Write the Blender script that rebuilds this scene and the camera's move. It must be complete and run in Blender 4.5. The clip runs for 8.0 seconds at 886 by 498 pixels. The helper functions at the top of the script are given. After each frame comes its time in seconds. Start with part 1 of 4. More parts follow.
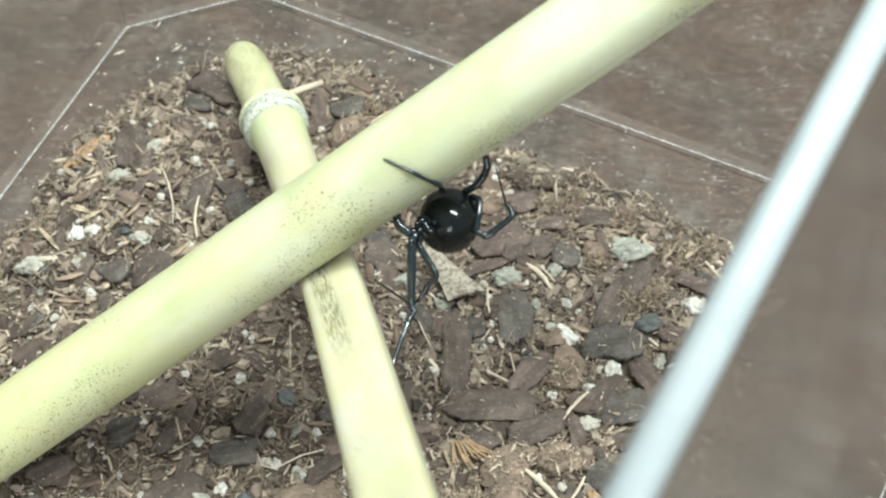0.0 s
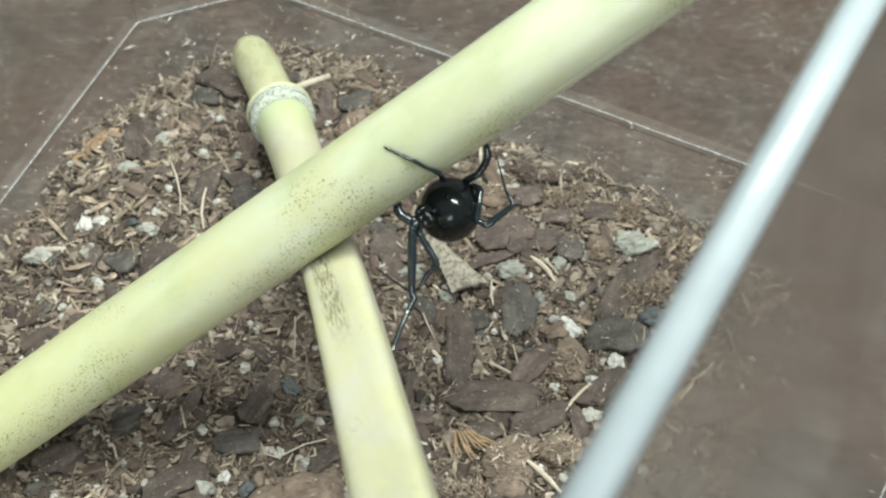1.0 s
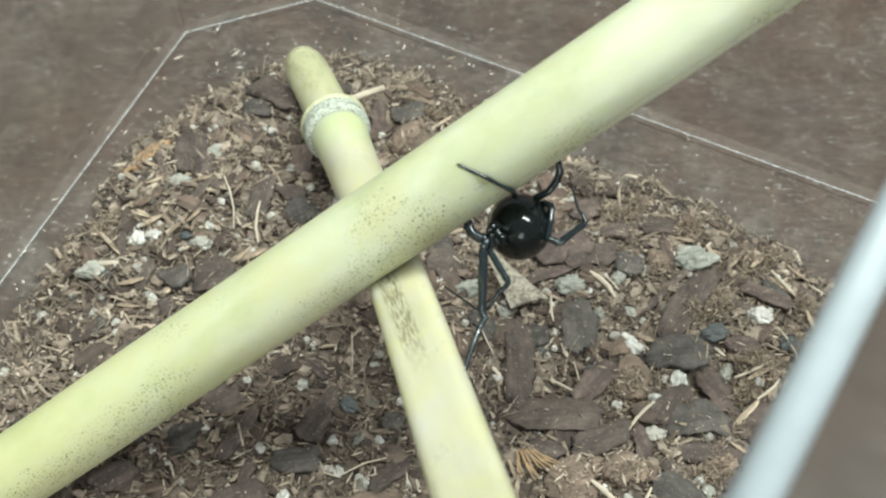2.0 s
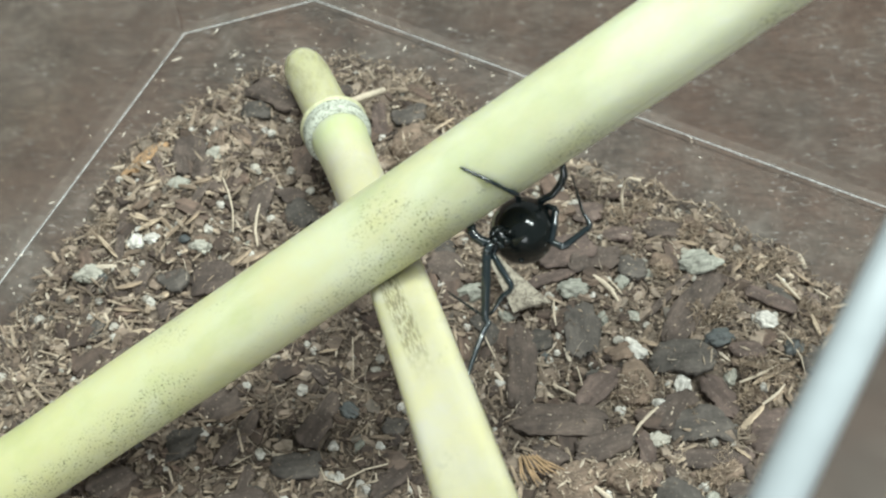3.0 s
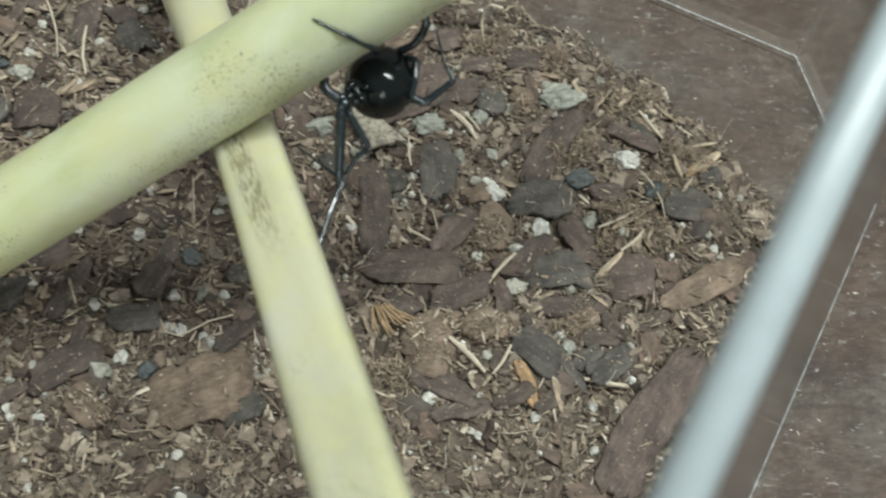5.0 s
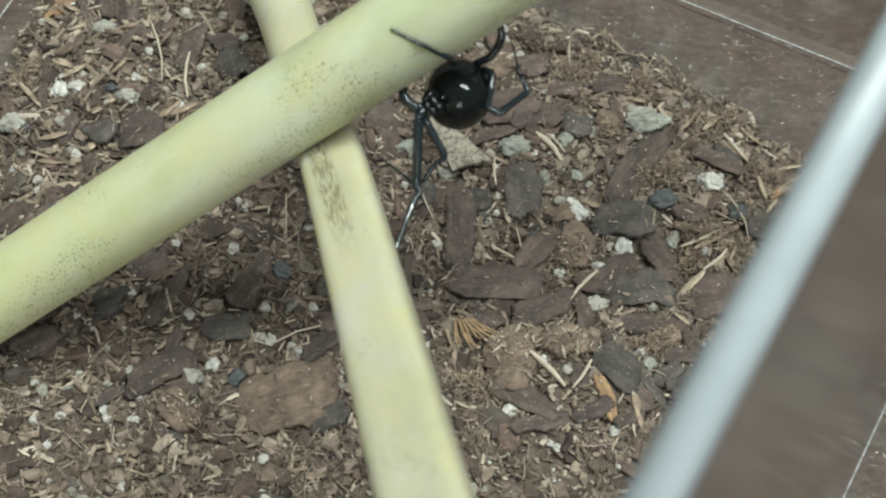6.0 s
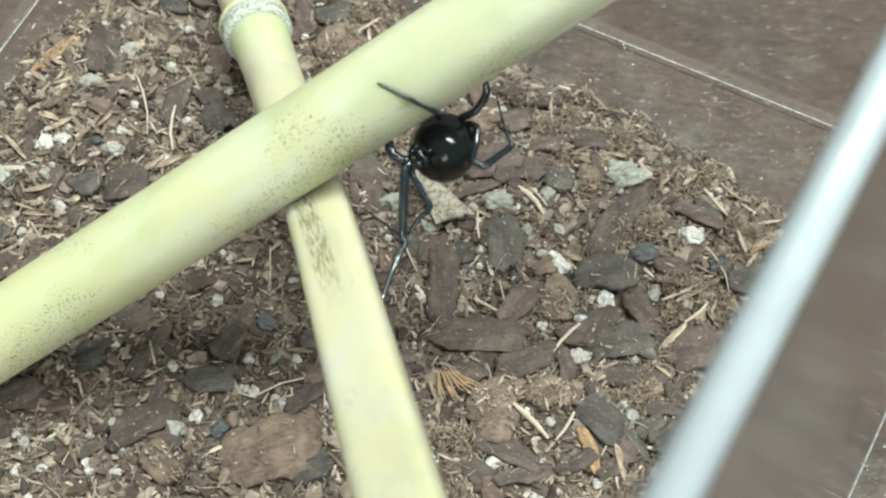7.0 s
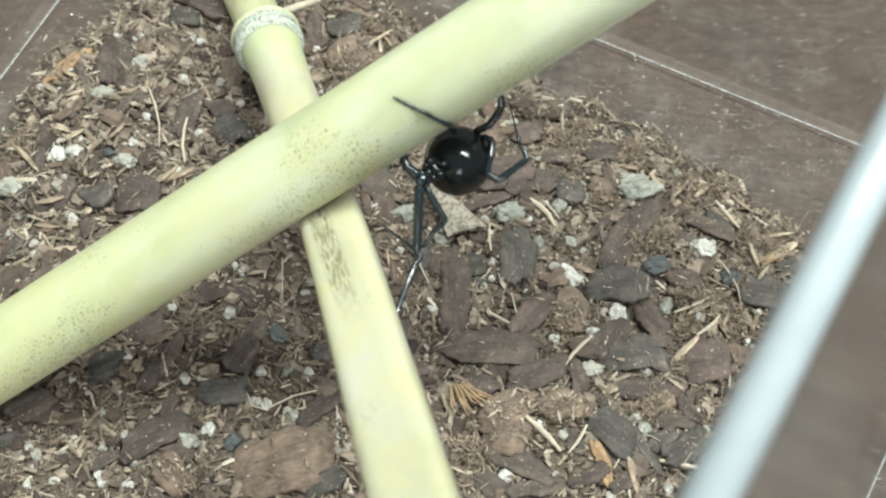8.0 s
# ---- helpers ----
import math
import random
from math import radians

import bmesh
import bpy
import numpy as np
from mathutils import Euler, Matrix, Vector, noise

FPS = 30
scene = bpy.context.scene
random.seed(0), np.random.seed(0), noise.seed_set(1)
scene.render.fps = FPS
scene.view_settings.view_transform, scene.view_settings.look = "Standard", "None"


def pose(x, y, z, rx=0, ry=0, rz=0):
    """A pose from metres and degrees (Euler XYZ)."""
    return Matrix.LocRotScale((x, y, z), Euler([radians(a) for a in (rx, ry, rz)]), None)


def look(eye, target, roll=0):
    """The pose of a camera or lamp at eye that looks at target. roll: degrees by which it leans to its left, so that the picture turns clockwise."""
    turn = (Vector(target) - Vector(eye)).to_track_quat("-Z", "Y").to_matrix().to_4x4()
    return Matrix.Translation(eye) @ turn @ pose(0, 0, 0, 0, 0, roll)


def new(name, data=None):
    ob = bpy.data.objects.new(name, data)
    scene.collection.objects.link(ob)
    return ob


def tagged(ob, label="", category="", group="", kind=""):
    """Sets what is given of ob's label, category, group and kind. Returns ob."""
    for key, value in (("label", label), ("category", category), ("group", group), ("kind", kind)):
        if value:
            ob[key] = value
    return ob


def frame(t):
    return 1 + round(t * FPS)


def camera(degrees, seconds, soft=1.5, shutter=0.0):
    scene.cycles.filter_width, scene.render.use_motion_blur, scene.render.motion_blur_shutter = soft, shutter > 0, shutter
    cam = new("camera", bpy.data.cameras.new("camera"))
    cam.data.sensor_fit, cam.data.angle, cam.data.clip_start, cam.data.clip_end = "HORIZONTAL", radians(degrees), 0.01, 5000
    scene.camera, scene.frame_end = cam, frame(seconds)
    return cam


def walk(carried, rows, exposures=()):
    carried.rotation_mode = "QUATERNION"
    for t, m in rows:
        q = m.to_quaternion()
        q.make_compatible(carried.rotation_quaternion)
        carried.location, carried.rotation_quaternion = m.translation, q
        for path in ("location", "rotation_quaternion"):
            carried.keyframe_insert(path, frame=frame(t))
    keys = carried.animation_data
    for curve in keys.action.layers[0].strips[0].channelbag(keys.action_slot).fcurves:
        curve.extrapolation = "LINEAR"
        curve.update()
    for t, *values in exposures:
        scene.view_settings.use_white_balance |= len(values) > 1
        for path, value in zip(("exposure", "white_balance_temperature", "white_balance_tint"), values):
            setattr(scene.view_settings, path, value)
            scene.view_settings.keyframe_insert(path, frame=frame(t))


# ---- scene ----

# ---- camera and its walk ----
cam = camera(36.9, 8.0, soft=2.15, shutter=0.5)
cam.data.dof.use_dof = True
cam.data.dof.focus_distance = 0.214
cam.data.dof.aperture_fstop = 32.0
walk(cam, [
    (0.0, look((0.0067, -0.1310, 0.2095), (0.0107, -0.0048, 0.0054), 1.22)),
    (0.5, look((0.0081, -0.1329, 0.2093), (0.0098, -0.0057, 0.0058), 0.53)),
    (1.0, look((0.0095, -0.1340, 0.2092), (0.0099, -0.0067, 0.0058), 0.14)),
    (1.5, look((0.0070, -0.1305, 0.2063), (0.0069, -0.0029, 0.0030), -0.07)),
    (2.0, look((0.0010, -0.1301, 0.2074), (-0.0006, -0.0025, 0.0041), -0.55)),
    (3.5, look((0.0000, -0.1281, 0.2029), (-0.0000, -0.0000, -0.0000), -0.00)),
    (4.0, look((-0.0006, -0.1293, 0.2005), (0.0032, -0.0010, -0.0023), 1.50)),
    (4.2, look((-0.0013, -0.1287, 0.2012), (0.0048, -0.0004, -0.0015), 2.70)),
    (4.3, look((-0.0020, -0.1271, 0.2003), (0.0120, -0.0049, -0.0058), 6.28)),
    (4.4, look((-0.0020, -0.1245, 0.1981), (0.0171, -0.0102, -0.0120), 8.97)),
    (4.5, look((-0.0025, -0.1183, 0.1968), (0.0245, -0.0186, -0.0198), 13.41)),
    (4.6, look((-0.0024, -0.1118, 0.1980), (0.0286, -0.0222, -0.0226), 16.3)),
    (4.7, look((-0.0027, -0.1081, 0.1988), (0.0300, -0.0229, -0.0231), 18.53)),
    (5.8, look((0.0053, -0.1188, 0.2028), (0.0115, -0.0198, -0.0158), 3.94)),
    (6.0, look((0.0047, -0.1191, 0.2024), (0.0104, -0.0201, -0.0161), 3.76)),
    (6.2, look((0.0048, -0.1215, 0.2040), (0.0114, -0.0207, -0.0137), 4.05)),
    (6.5, look((0.0052, -0.1206, 0.2028), (0.0128, -0.0169, -0.0135), 4.46)),
    (7.0, look((0.0034, -0.1203, 0.2033), (0.0133, -0.0120, -0.0107), 5.65)),
    (7.5, look((0.0031, -0.1216, 0.2043), (0.0126, -0.0129, -0.0095), 5.42)),
    (8.0, look((0.0017, -0.1196, 0.2036), (0.0112, -0.0101, -0.0097), 5.45)),
], exposures=((0.0, 0.10), (0.3, -0.12), (0.5, -0.17), (4.1, -0.17), (4.2, -0.38), (4.3, -0.54), (4.5, -0.60), (6.2, -0.56), (6.5, -0.24), (7.0, -0.08), (8.0, -0.06)))

# ---- world and lamp ----
world = bpy.data.worlds.new("room_light")
scene.world = world
world.use_nodes = True
wbg = world.node_tree.nodes["Background"]
wbg.inputs["Color"].default_value = (0.84, 0.97, 0.97, 1)
wbg.inputs["Strength"].default_value = 0.43

tube = bpy.data.lights.new("ceiling_tube", "AREA")
tube.shape, tube.size, tube.size_y = "RECTANGLE", 1.50, 0.08
tube.energy, tube.color = 54.0, (0.895, 1.0, 0.955)
lamp = new("ceiling_tube", tube)
# the tube runs along its own x axis
tx = Vector((0.95, -0.31, 0.0)).normalized()
tz = (Vector((0.28, 0.12, 1.35)) - Vector((0.0, -0.02, 0.0))).normalized()
tx = (tx - tz * tx.dot(tz)).normalized()
lamp.matrix_world = Matrix.Translation((0.28, 0.12, 1.35)) @ Matrix((tx, tz.cross(tx), tz)).transposed().to_4x4()

# a window low in the wall behind the camera
pane = bpy.data.lights.new("window_light", "AREA")
pane.shape, pane.size, pane.size_y = "RECTANGLE", 0.75, 0.85
pane.energy, pane.color = 23.0, (0.93, 0.98, 1.0)
window_lamp = new("window_light", pane)
window_lamp.matrix_world = look((0.05, -2.45, 0.72), (0.0, -0.02, 0.03))


# ---- materials ----
def mat(name):
    m = bpy.data.materials.new(name)
    m.use_nodes = True
    nt = m.node_tree
    return m, nt, nt.nodes["Principled BSDF"]


def node(nt, kind, **values):
    n = nt.nodes.new(kind)
    for k, val in values.items():
        n.inputs[k.replace("_", " ")].default_value = val
    return n


def ramp(nt, source, stops):
    r = nt.nodes.new("ShaderNodeValToRGB")
    while len(r.color_ramp.elements) < len(stops):
        r.color_ramp.elements.new(0.5)
    for el, (p, c) in zip(r.color_ramp.elements, stops):
        el.position, el.color = p, (*c, 1) if len(c) == 3 else c
    nt.links.new(source, r.inputs["Fac"])
    return r


def grain(nt, scale, detail=6.0, rough=0.6, stretch=None):
    tc = nt.nodes.new("ShaderNodeTexCoord")
    src = tc.outputs["Object"]
    if stretch:
        mp = nt.nodes.new("ShaderNodeMapping")
        mp.inputs["Scale"].default_value = stretch
        nt.links.new(src, mp.inputs["Vector"])
        src = mp.outputs["Vector"]
    n = node(nt, "ShaderNodeTexNoise", Scale=scale, Detail=detail, Roughness=rough)
    nt.links.new(src, n.inputs["Vector"])
    return n.outputs["Fac"]


def bump(nt, bsdf, height, strength, dist):
    b = node(nt, "ShaderNodeBump", Strength=strength, Distance=dist)
    nt.links.new(height, b.inputs["Height"])
    nt.links.new(b.outputs["Normal"], bsdf.inputs["Normal"])


def mixed(nt, a, b, fac, kind="MIX"):
    n = nt.nodes.new("ShaderNodeMix")
    n.data_type, n.blend_type = "RGBA", kind
    for sock, val in ((n.inputs[0], fac), (n.inputs[6], a), (n.inputs[7], b)):
        if isinstance(val, bpy.types.NodeSocket):
            nt.links.new(val, sock)
        elif sock == n.inputs[0]:
            sock.default_value = val
        else:
            sock.default_value = (*val, 1)
    return n.outputs[2]


def litter_material(name, stops, rough=0.85, per_object=False, scale=900.0, bump_d=0.0003, dusty=0.0):
    """Dry plant stuff: each piece has its own tone, with a grain over it."""
    m, nt, b = mat(name)
    if per_object:
        rnd = nt.nodes.new("ShaderNodeObjectInfo").outputs["Random"]
    else:
        rnd = nt.nodes.new("ShaderNodeNewGeometry").outputs["Random Per Island"]
    base = ramp(nt, rnd, stops).outputs["Color"]
    g = grain(nt, scale, 6.0, 0.72, (0.22, 1.0, 1.0))
    tone = ramp(nt, g, ((0.3, (0.55, 0.55, 0.55)), (0.7, (1.25, 1.22, 1.2)))).outputs["Color"]
    col = mixed(nt, base, tone, 1.0, "MULTIPLY")
    blot = grain(nt, scale * 0.22, 5.0, 0.7)
    col = mixed(nt, col, ramp(nt, blot, ((0.34, (0.62, 0.60, 0.58)), (0.66, (1.28, 1.26, 1.22)))).outputs["Color"], 1.0, "MULTIPLY")
    if dusty:
        dust = ramp(nt, grain(nt, 1700.0, 4.0, 0.65), ((0.60, (0, 0, 0)), (0.70, (dusty,) * 3))).outputs["Color"]
        col = mixed(nt, col, (0.34, 0.29, 0.235), dust)
    nt.links.new(col, b.inputs["Base Color"])
    b.inputs["Roughness"].default_value = rough
    bump(nt, b, g, 0.6, bump_d)
    return m


def soil_material():
    m, nt, b = mat("potting_soil")
    g = grain(nt, 420.0, 8.0, 0.7)
    g2 = grain(nt, 60.0, 4.0, 0.6)
    c = ramp(nt, g, ((0.25, (0.050, 0.039, 0.031)), (0.5, (0.130, 0.103, 0.082)), (0.75, (0.27, 0.22, 0.175)))).outputs["Color"]
    t = ramp(nt, g2, ((0.3, (0.75, 0.72, 0.7)), (0.7, (1.15, 1.12, 1.1)))).outputs["Color"]
    nt.links.new(mixed(nt, c, t, 1.0, "MULTIPLY"), b.inputs["Base Color"])
    b.inputs["Roughness"].default_value = 0.95
    bump(nt, b, g, 1.0, 0.0008)
    return m


def bamboo_material(name, tones, streaks=(), under=None):
    """Dried cane: pale yellow-green skin, long streaks, black mould specks; object space runs along x."""
    m, nt, b = mat(name)
    long = grain(nt, 90.0, 4.0, 0.6, (0.06, 1.0, 1.0))
    blotch = grain(nt, 75.0, 5.0, 0.6, (0.6, 1.0, 1.0))
    c = ramp(nt, long, tuple(zip((0.3, 0.5, 0.72), tones))).outputs["Color"]
    t = ramp(nt, blotch, ((0.42, (0.93, 0.93, 0.84) if streaks else (0.84, 0.86, 0.68)), (0.56, (1.06, 1.06, 1.06)))).outputs["Color"]
    c = mixed(nt, c, t, 1.0, "MULTIPLY")
    # soft yellow and grey clouds in the skin
    cloud = ramp(nt, grain(nt, 160.0, 5.0, 0.65, (0.6, 1.0, 1.0)), ((0.40, (0, 0, 0)), (0.66, (0.7, 0.7, 0.7)))).outputs["Color"]
    c = mixed(nt, c, (0.50, 0.465, 0.27), cloud)
    if under:
        # the skin is yellower towards the foot; lamp sheen painted pale towards the upper end
        ax = nt.nodes.new("ShaderNodeSeparateXYZ")
        nt.links.new(nt.nodes.new("ShaderNodeTexCoord").outputs["Object"], ax.inputs["Vector"])
        foot = ramp(nt, ax.outputs["X"], ((0.015, (0.55, 0.55, 0.55)), (0.085, (0, 0, 0)))).outputs["Color"]
        c = mixed(nt, c, (0.54, 0.54, 0.27), foot)
        pale = ramp(nt, ax.outputs["X"], ((0.065, (0, 0, 0)), (0.125, (0.85, 0.85, 0.85)))).outputs["Color"]
        pale = mixed(nt, pale, ramp(nt, grain(nt, 130.0, 5.0, 0.6, (0.5, 1.0, 1.0)), ((0.34, (0.45, 0.45, 0.45)), (0.6, (1, 1, 1)))).outputs["Color"], 1.0, "MULTIPLY")
        c = mixed(nt, c, (0.595, 0.61, 0.46), pale)
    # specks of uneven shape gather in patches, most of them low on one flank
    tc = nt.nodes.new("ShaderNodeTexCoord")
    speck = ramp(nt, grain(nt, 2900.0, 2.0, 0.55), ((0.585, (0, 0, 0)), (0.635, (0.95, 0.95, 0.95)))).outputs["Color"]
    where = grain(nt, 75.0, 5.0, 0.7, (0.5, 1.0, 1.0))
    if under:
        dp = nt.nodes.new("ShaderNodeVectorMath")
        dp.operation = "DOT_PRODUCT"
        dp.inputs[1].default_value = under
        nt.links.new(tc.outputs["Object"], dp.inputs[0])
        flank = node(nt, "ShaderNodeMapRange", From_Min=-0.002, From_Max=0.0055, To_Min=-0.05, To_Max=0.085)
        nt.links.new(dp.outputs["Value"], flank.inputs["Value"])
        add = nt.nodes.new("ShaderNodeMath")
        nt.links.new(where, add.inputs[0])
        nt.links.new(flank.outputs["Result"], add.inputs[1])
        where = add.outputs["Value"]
        # darker olive mixed in unevenly, stronger low on the same flank
        olive_tint = node(nt, "ShaderNodeMapRange", From_Min=0.60, From_Max=0.78, To_Min=0.0, To_Max=0.22)
        nt.links.new(where, olive_tint.inputs["Value"])
        c = mixed(nt, c, (0.40, 0.41, 0.20), olive_tint.outputs["Result"])
    patch = ramp(nt, where, ((0.545, (0, 0, 0)), (0.64, (0.78, 0.78, 0.78)))).outputs["Color"]
    c = mixed(nt, c, (0.055, 0.055, 0.025), mixed(nt, speck, patch, 1.0, "MULTIPLY"))
    if streaks:
        # the skin stays green for a stretch beyond the node
        gx = nt.nodes.new("ShaderNodeSeparateXYZ")
        nt.links.new(tc.outputs["Object"], gx.inputs["Vector"])
        fade = ramp(nt, gx.outputs["X"], ((0.020, (0, 0, 0)), (0.0255, (0.55, 0.55, 0.55)), (0.038, (0, 0, 0)))).outputs["Color"]
        c = mixed(nt, c, (0.43, 0.53, 0.24), fade)
        tip = ramp(nt, gx.outputs["X"], ((0.004, (0.75, 0.75, 0.75)), (0.021, (0.4, 0.4, 0.4)), (0.0215, (0, 0, 0)))).outputs["Color"]
        c = mixed(nt, c, (0.42, 0.41, 0.25), tip)
        soiled = ramp(nt, grain(nt, 330.0, 6.0, 0.7, (0.35, 1.0, 1.0)), ((0.47, (0, 0, 0)), (0.62, (0.75, 0.75, 0.75)))).outputs["Color"]
        c = mixed(nt, c, (0.24, 0.215, 0.125), mixed(nt, soiled, tip, 1.0, "MULTIPLY"))
        # long mould streaks on one stretch of the skin
        sx = nt.nodes.new("ShaderNodeSeparateXYZ")
        nt.links.new(tc.outputs["Object"], sx.inputs["Vector"])
        runs = ramp(nt, grain(nt, 3600.0, 5.0, 0.72, (0.085, 1.0, 1.0)), ((0.455, (0, 0, 0)), (0.53, (0.8, 0.8, 0.8)))).outputs["Color"]
        for axis, lo, hi in streaks:
            mr = nt.nodes.new("ShaderNodeMapRange")
            mr.interpolation_type = "SMOOTHSTEP"
            for key, val in (("From Min", lo), ("From Max", hi)):
                mr.inputs[key].default_value = val
            nt.links.new(sx.outputs[axis], mr.inputs["Value"])
            runs = mixed(nt, runs, mr.outputs["Result"], 1.0, "MULTIPLY")
        c = mixed(nt, c, (0.13, 0.11, 0.05), runs)
    nt.links.new(c, b.inputs["Base Color"])
    b.inputs["Roughness"].default_value = 0.42
    b.inputs["Subsurface Weight"].default_value = 0.9
    b.inputs["Subsurface Scale"].default_value = 1.0
    b.inputs["Subsurface Radius"].default_value = (0.0055, 0.0056, 0.0030)
    bump(nt, b, long, 0.12, 0.0003)
    return m


def clear_plastic(name, haze, scuff, streak=None, gloss=((0.66, 0.17), (0.74, 0.25), (0.82, 0.42), (0.88, 0.72)), face=1.0):
    """Clear acrylic: see-through, glossy by Fresnel, with a film of dust and fine scratches."""
    m, nt, b = mat(name)
    nt.nodes.remove(b)
    out = nt.nodes["Material Output"]
    tr = nt.nodes.new("ShaderNodeBsdfTransparent")
    tr.inputs["Color"].default_value = (0.985, 0.99, 0.99, 1)
    gl = nt.nodes.new("ShaderNodeBsdfGlossy")
    gl.inputs["Roughness"].default_value = 0.12
    df = nt.nodes.new("ShaderNodeBsdfDiffuse")
    df.inputs["Color"].default_value = (0.40, 0.335, 0.285, 1)
    lw = nt.nodes.new("ShaderNodeLayerWeight")
    lw.inputs["Blend"].default_value = 0.5
    fr = ramp(nt, lw.outputs["Facing"], ((0.0, (0.04 * face,) * 3), (0.5, (0.09 * face,) * 3), *((p, (g,) * 3) for p, g in gloss), (1.0, (1.0,) * 3)))
    m1 = nt.nodes.new("ShaderNodeMixShader")
    nt.links.new(fr.outputs["Color"], m1.inputs["Fac"])
    nt.links.new(tr.outputs["BSDF"], m1.inputs[1])
    nt.links.new(gl.outputs["BSDF"], m1.inputs[2])
    film = ramp(nt, grain(nt, 60.0 if streak else 38.0, 9.0, 0.72, streak), ((0.35, (haze * 0.35,) * 3), (0.75, (haze * 1.8,) * 3))).outputs["Color"]
    fine = ramp(nt, grain(nt, 1300.0, 3.0, 0.6), ((0.61, (0, 0, 0)), (0.72, (scuff,) * 3))).outputs["Color"]
    m2 = nt.nodes.new("ShaderNodeMixShader")
    nt.links.new(mixed(nt, film, fine, 1.0, "ADD"), m2.inputs["Fac"])
    nt.links.new(m1.outputs["Shader"], m2.inputs[1])
    nt.links.new(df.outputs["BSDF"], m2.inputs[2])
    nt.links.new(m2.outputs["Shader"], out.inputs["Surface"])
    return m


def plain(name, colour, rough, scale=300.0, depth=0.12, bump_s=0.1):
    m, nt, b = mat(name)
    g = grain(nt, scale, 6.0, 0.65)
    lo, hi = tuple(c * (1 - depth) for c in colour), tuple(min(c * (1 + depth), 1) for c in colour)
    nt.links.new(ramp(nt, g, ((0.3, lo), (0.7, hi))).outputs["Color"], b.inputs["Base Color"])
    b.inputs["Roughness"].default_value = rough
    bump(nt, b, g, bump_s, 0.0002)
    return m


def table_material():
    """Dark stained wood, worn pale in cloudy smears, with rusty patches, dirt and short scratches."""
    m, nt, b = mat("stained_wood")
    fibre = grain(nt, 900.0, 8.0, 0.75, (0.35, 1.0, 1.0))
    worn = grain(nt, 95.0, 14.0, 0.74)
    smear = grain(nt, 34.0, 9.0, 0.7, (0.7, 1.0, 1.0))
    rust = grain(nt, 42.0, 8.0, 0.65)
    fleck = grain(nt, 1000.0, 4.0, 0.7, (0.45, 1.0, 1.0))
    c = ramp(nt, worn, ((0.38, (0.034, 0.024, 0.019)), (0.5, (0.058, 0.043, 0.034)), (0.64, (0.100, 0.080, 0.067)))).outputs["Color"]
    c = mixed(nt, c, (0.114, 0.103, 0.093), ramp(nt, smear, ((0.50, (0, 0, 0)), (0.66, (0.507, 0.482, 0.467)))).outputs["Color"])
    c = mixed(nt, c, (0.065, 0.036, 0.025), ramp(nt, rust, ((0.43, (0, 0, 0)), (0.60, (0.738, 0.646, 0.584)))).outputs["Color"])
    c = mixed(nt, c, ramp(nt, fibre, ((0.40, (0.74, 0.72, 0.70)), (0.60, (1.24, 1.24, 1.25)))).outputs["Color"], 1.0, "MULTIPLY")
    c = mixed(nt, c, (0.28, 0.265, 0.25), ramp(nt, fleck, ((0.61, (0, 0, 0)), (0.68, (0.55, 0.55, 0.55)))).outputs["Color"])
    nt.links.new(c, b.inputs["Base Color"])
    b.inputs["Roughness"].default_value = 0.6
    b.inputs["Specular IOR Level"].default_value = 0.25
    bump(nt, b, fibre, 0.25, 0.0005)
    return m


SOIL = soil_material()
TABLE = table_material()
BARK = litter_material("bark", ((0.0, (0.050, 0.034, 0.027)), (0.35, (0.093, 0.065, 0.052)), (0.7, (0.142, 0.098, 0.077)), (1.0, (0.073, 0.064, 0.057))), 0.8, True)
BARK_BITS = litter_material("bark_bits", ((0.0, (0.043, 0.030, 0.025)), (0.42, (0.108, 0.078, 0.061)), (0.66, (0.204, 0.158, 0.126)), (0.9, (0.337, 0.276, 0.224)), (1.0, (0.069, 0.064, 0.058))), 0.85)
FIBRE = litter_material("coir", ((0.0, (0.111, 0.082, 0.062)), (0.45, (0.231, 0.180, 0.137)), (0.8, (0.351, 0.287, 0.222)), (1.0, (0.513, 0.453, 0.377))), 0.85)
CRUMB = litter_material("crumb", ((0.0, (0.051, 0.039, 0.030)), (0.5, (0.152, 0.115, 0.090)), (0.8, (0.304, 0.244, 0.189)), (1.0, (0.478, 0.414, 0.350))), 0.95)
PERLITE = litter_material("perlite", ((0.0, (0.306, 0.293, 0.261)), (0.5, (0.432, 0.419, 0.387)), (1.0, (0.594, 0.585, 0.558))), 0.9, False, 1500.0, 0.0002)
PUMICE = litter_material("pumice", ((0.0, (0.27, 0.28, 0.25)), (0.5, (0.37, 0.37, 0.33)), (1.0, (0.48, 0.46, 0.41))), 0.9, True, 2200.0, 0.0006)
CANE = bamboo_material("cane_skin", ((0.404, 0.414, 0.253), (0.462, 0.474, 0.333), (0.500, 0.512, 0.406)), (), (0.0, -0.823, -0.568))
CANE_PALE = bamboo_material("cane_skin_pale", ((0.413, 0.391, 0.276), (0.468, 0.444, 0.350), (0.500, 0.476, 0.402)), (("X", 0.080, 0.084), ("X", 0.116, 0.098), ("Y", -0.0006, 0.0003), ("Y", 0.0030, 0.0021)))
NODE_WAX, nt_, b_ = mat("node_wax")
nt_.links.new(ramp(nt_, grain(nt_, 1900.0, 5.0, 0.75), ((0.41, (0.13, 0.13, 0.10)), (0.48, (0.40, 0.42, 0.35)), (0.7, (0.56, 0.57, 0.48)))).outputs["Color"], b_.inputs["Base Color"])
b_.inputs["Roughness"].default_value = 0.8
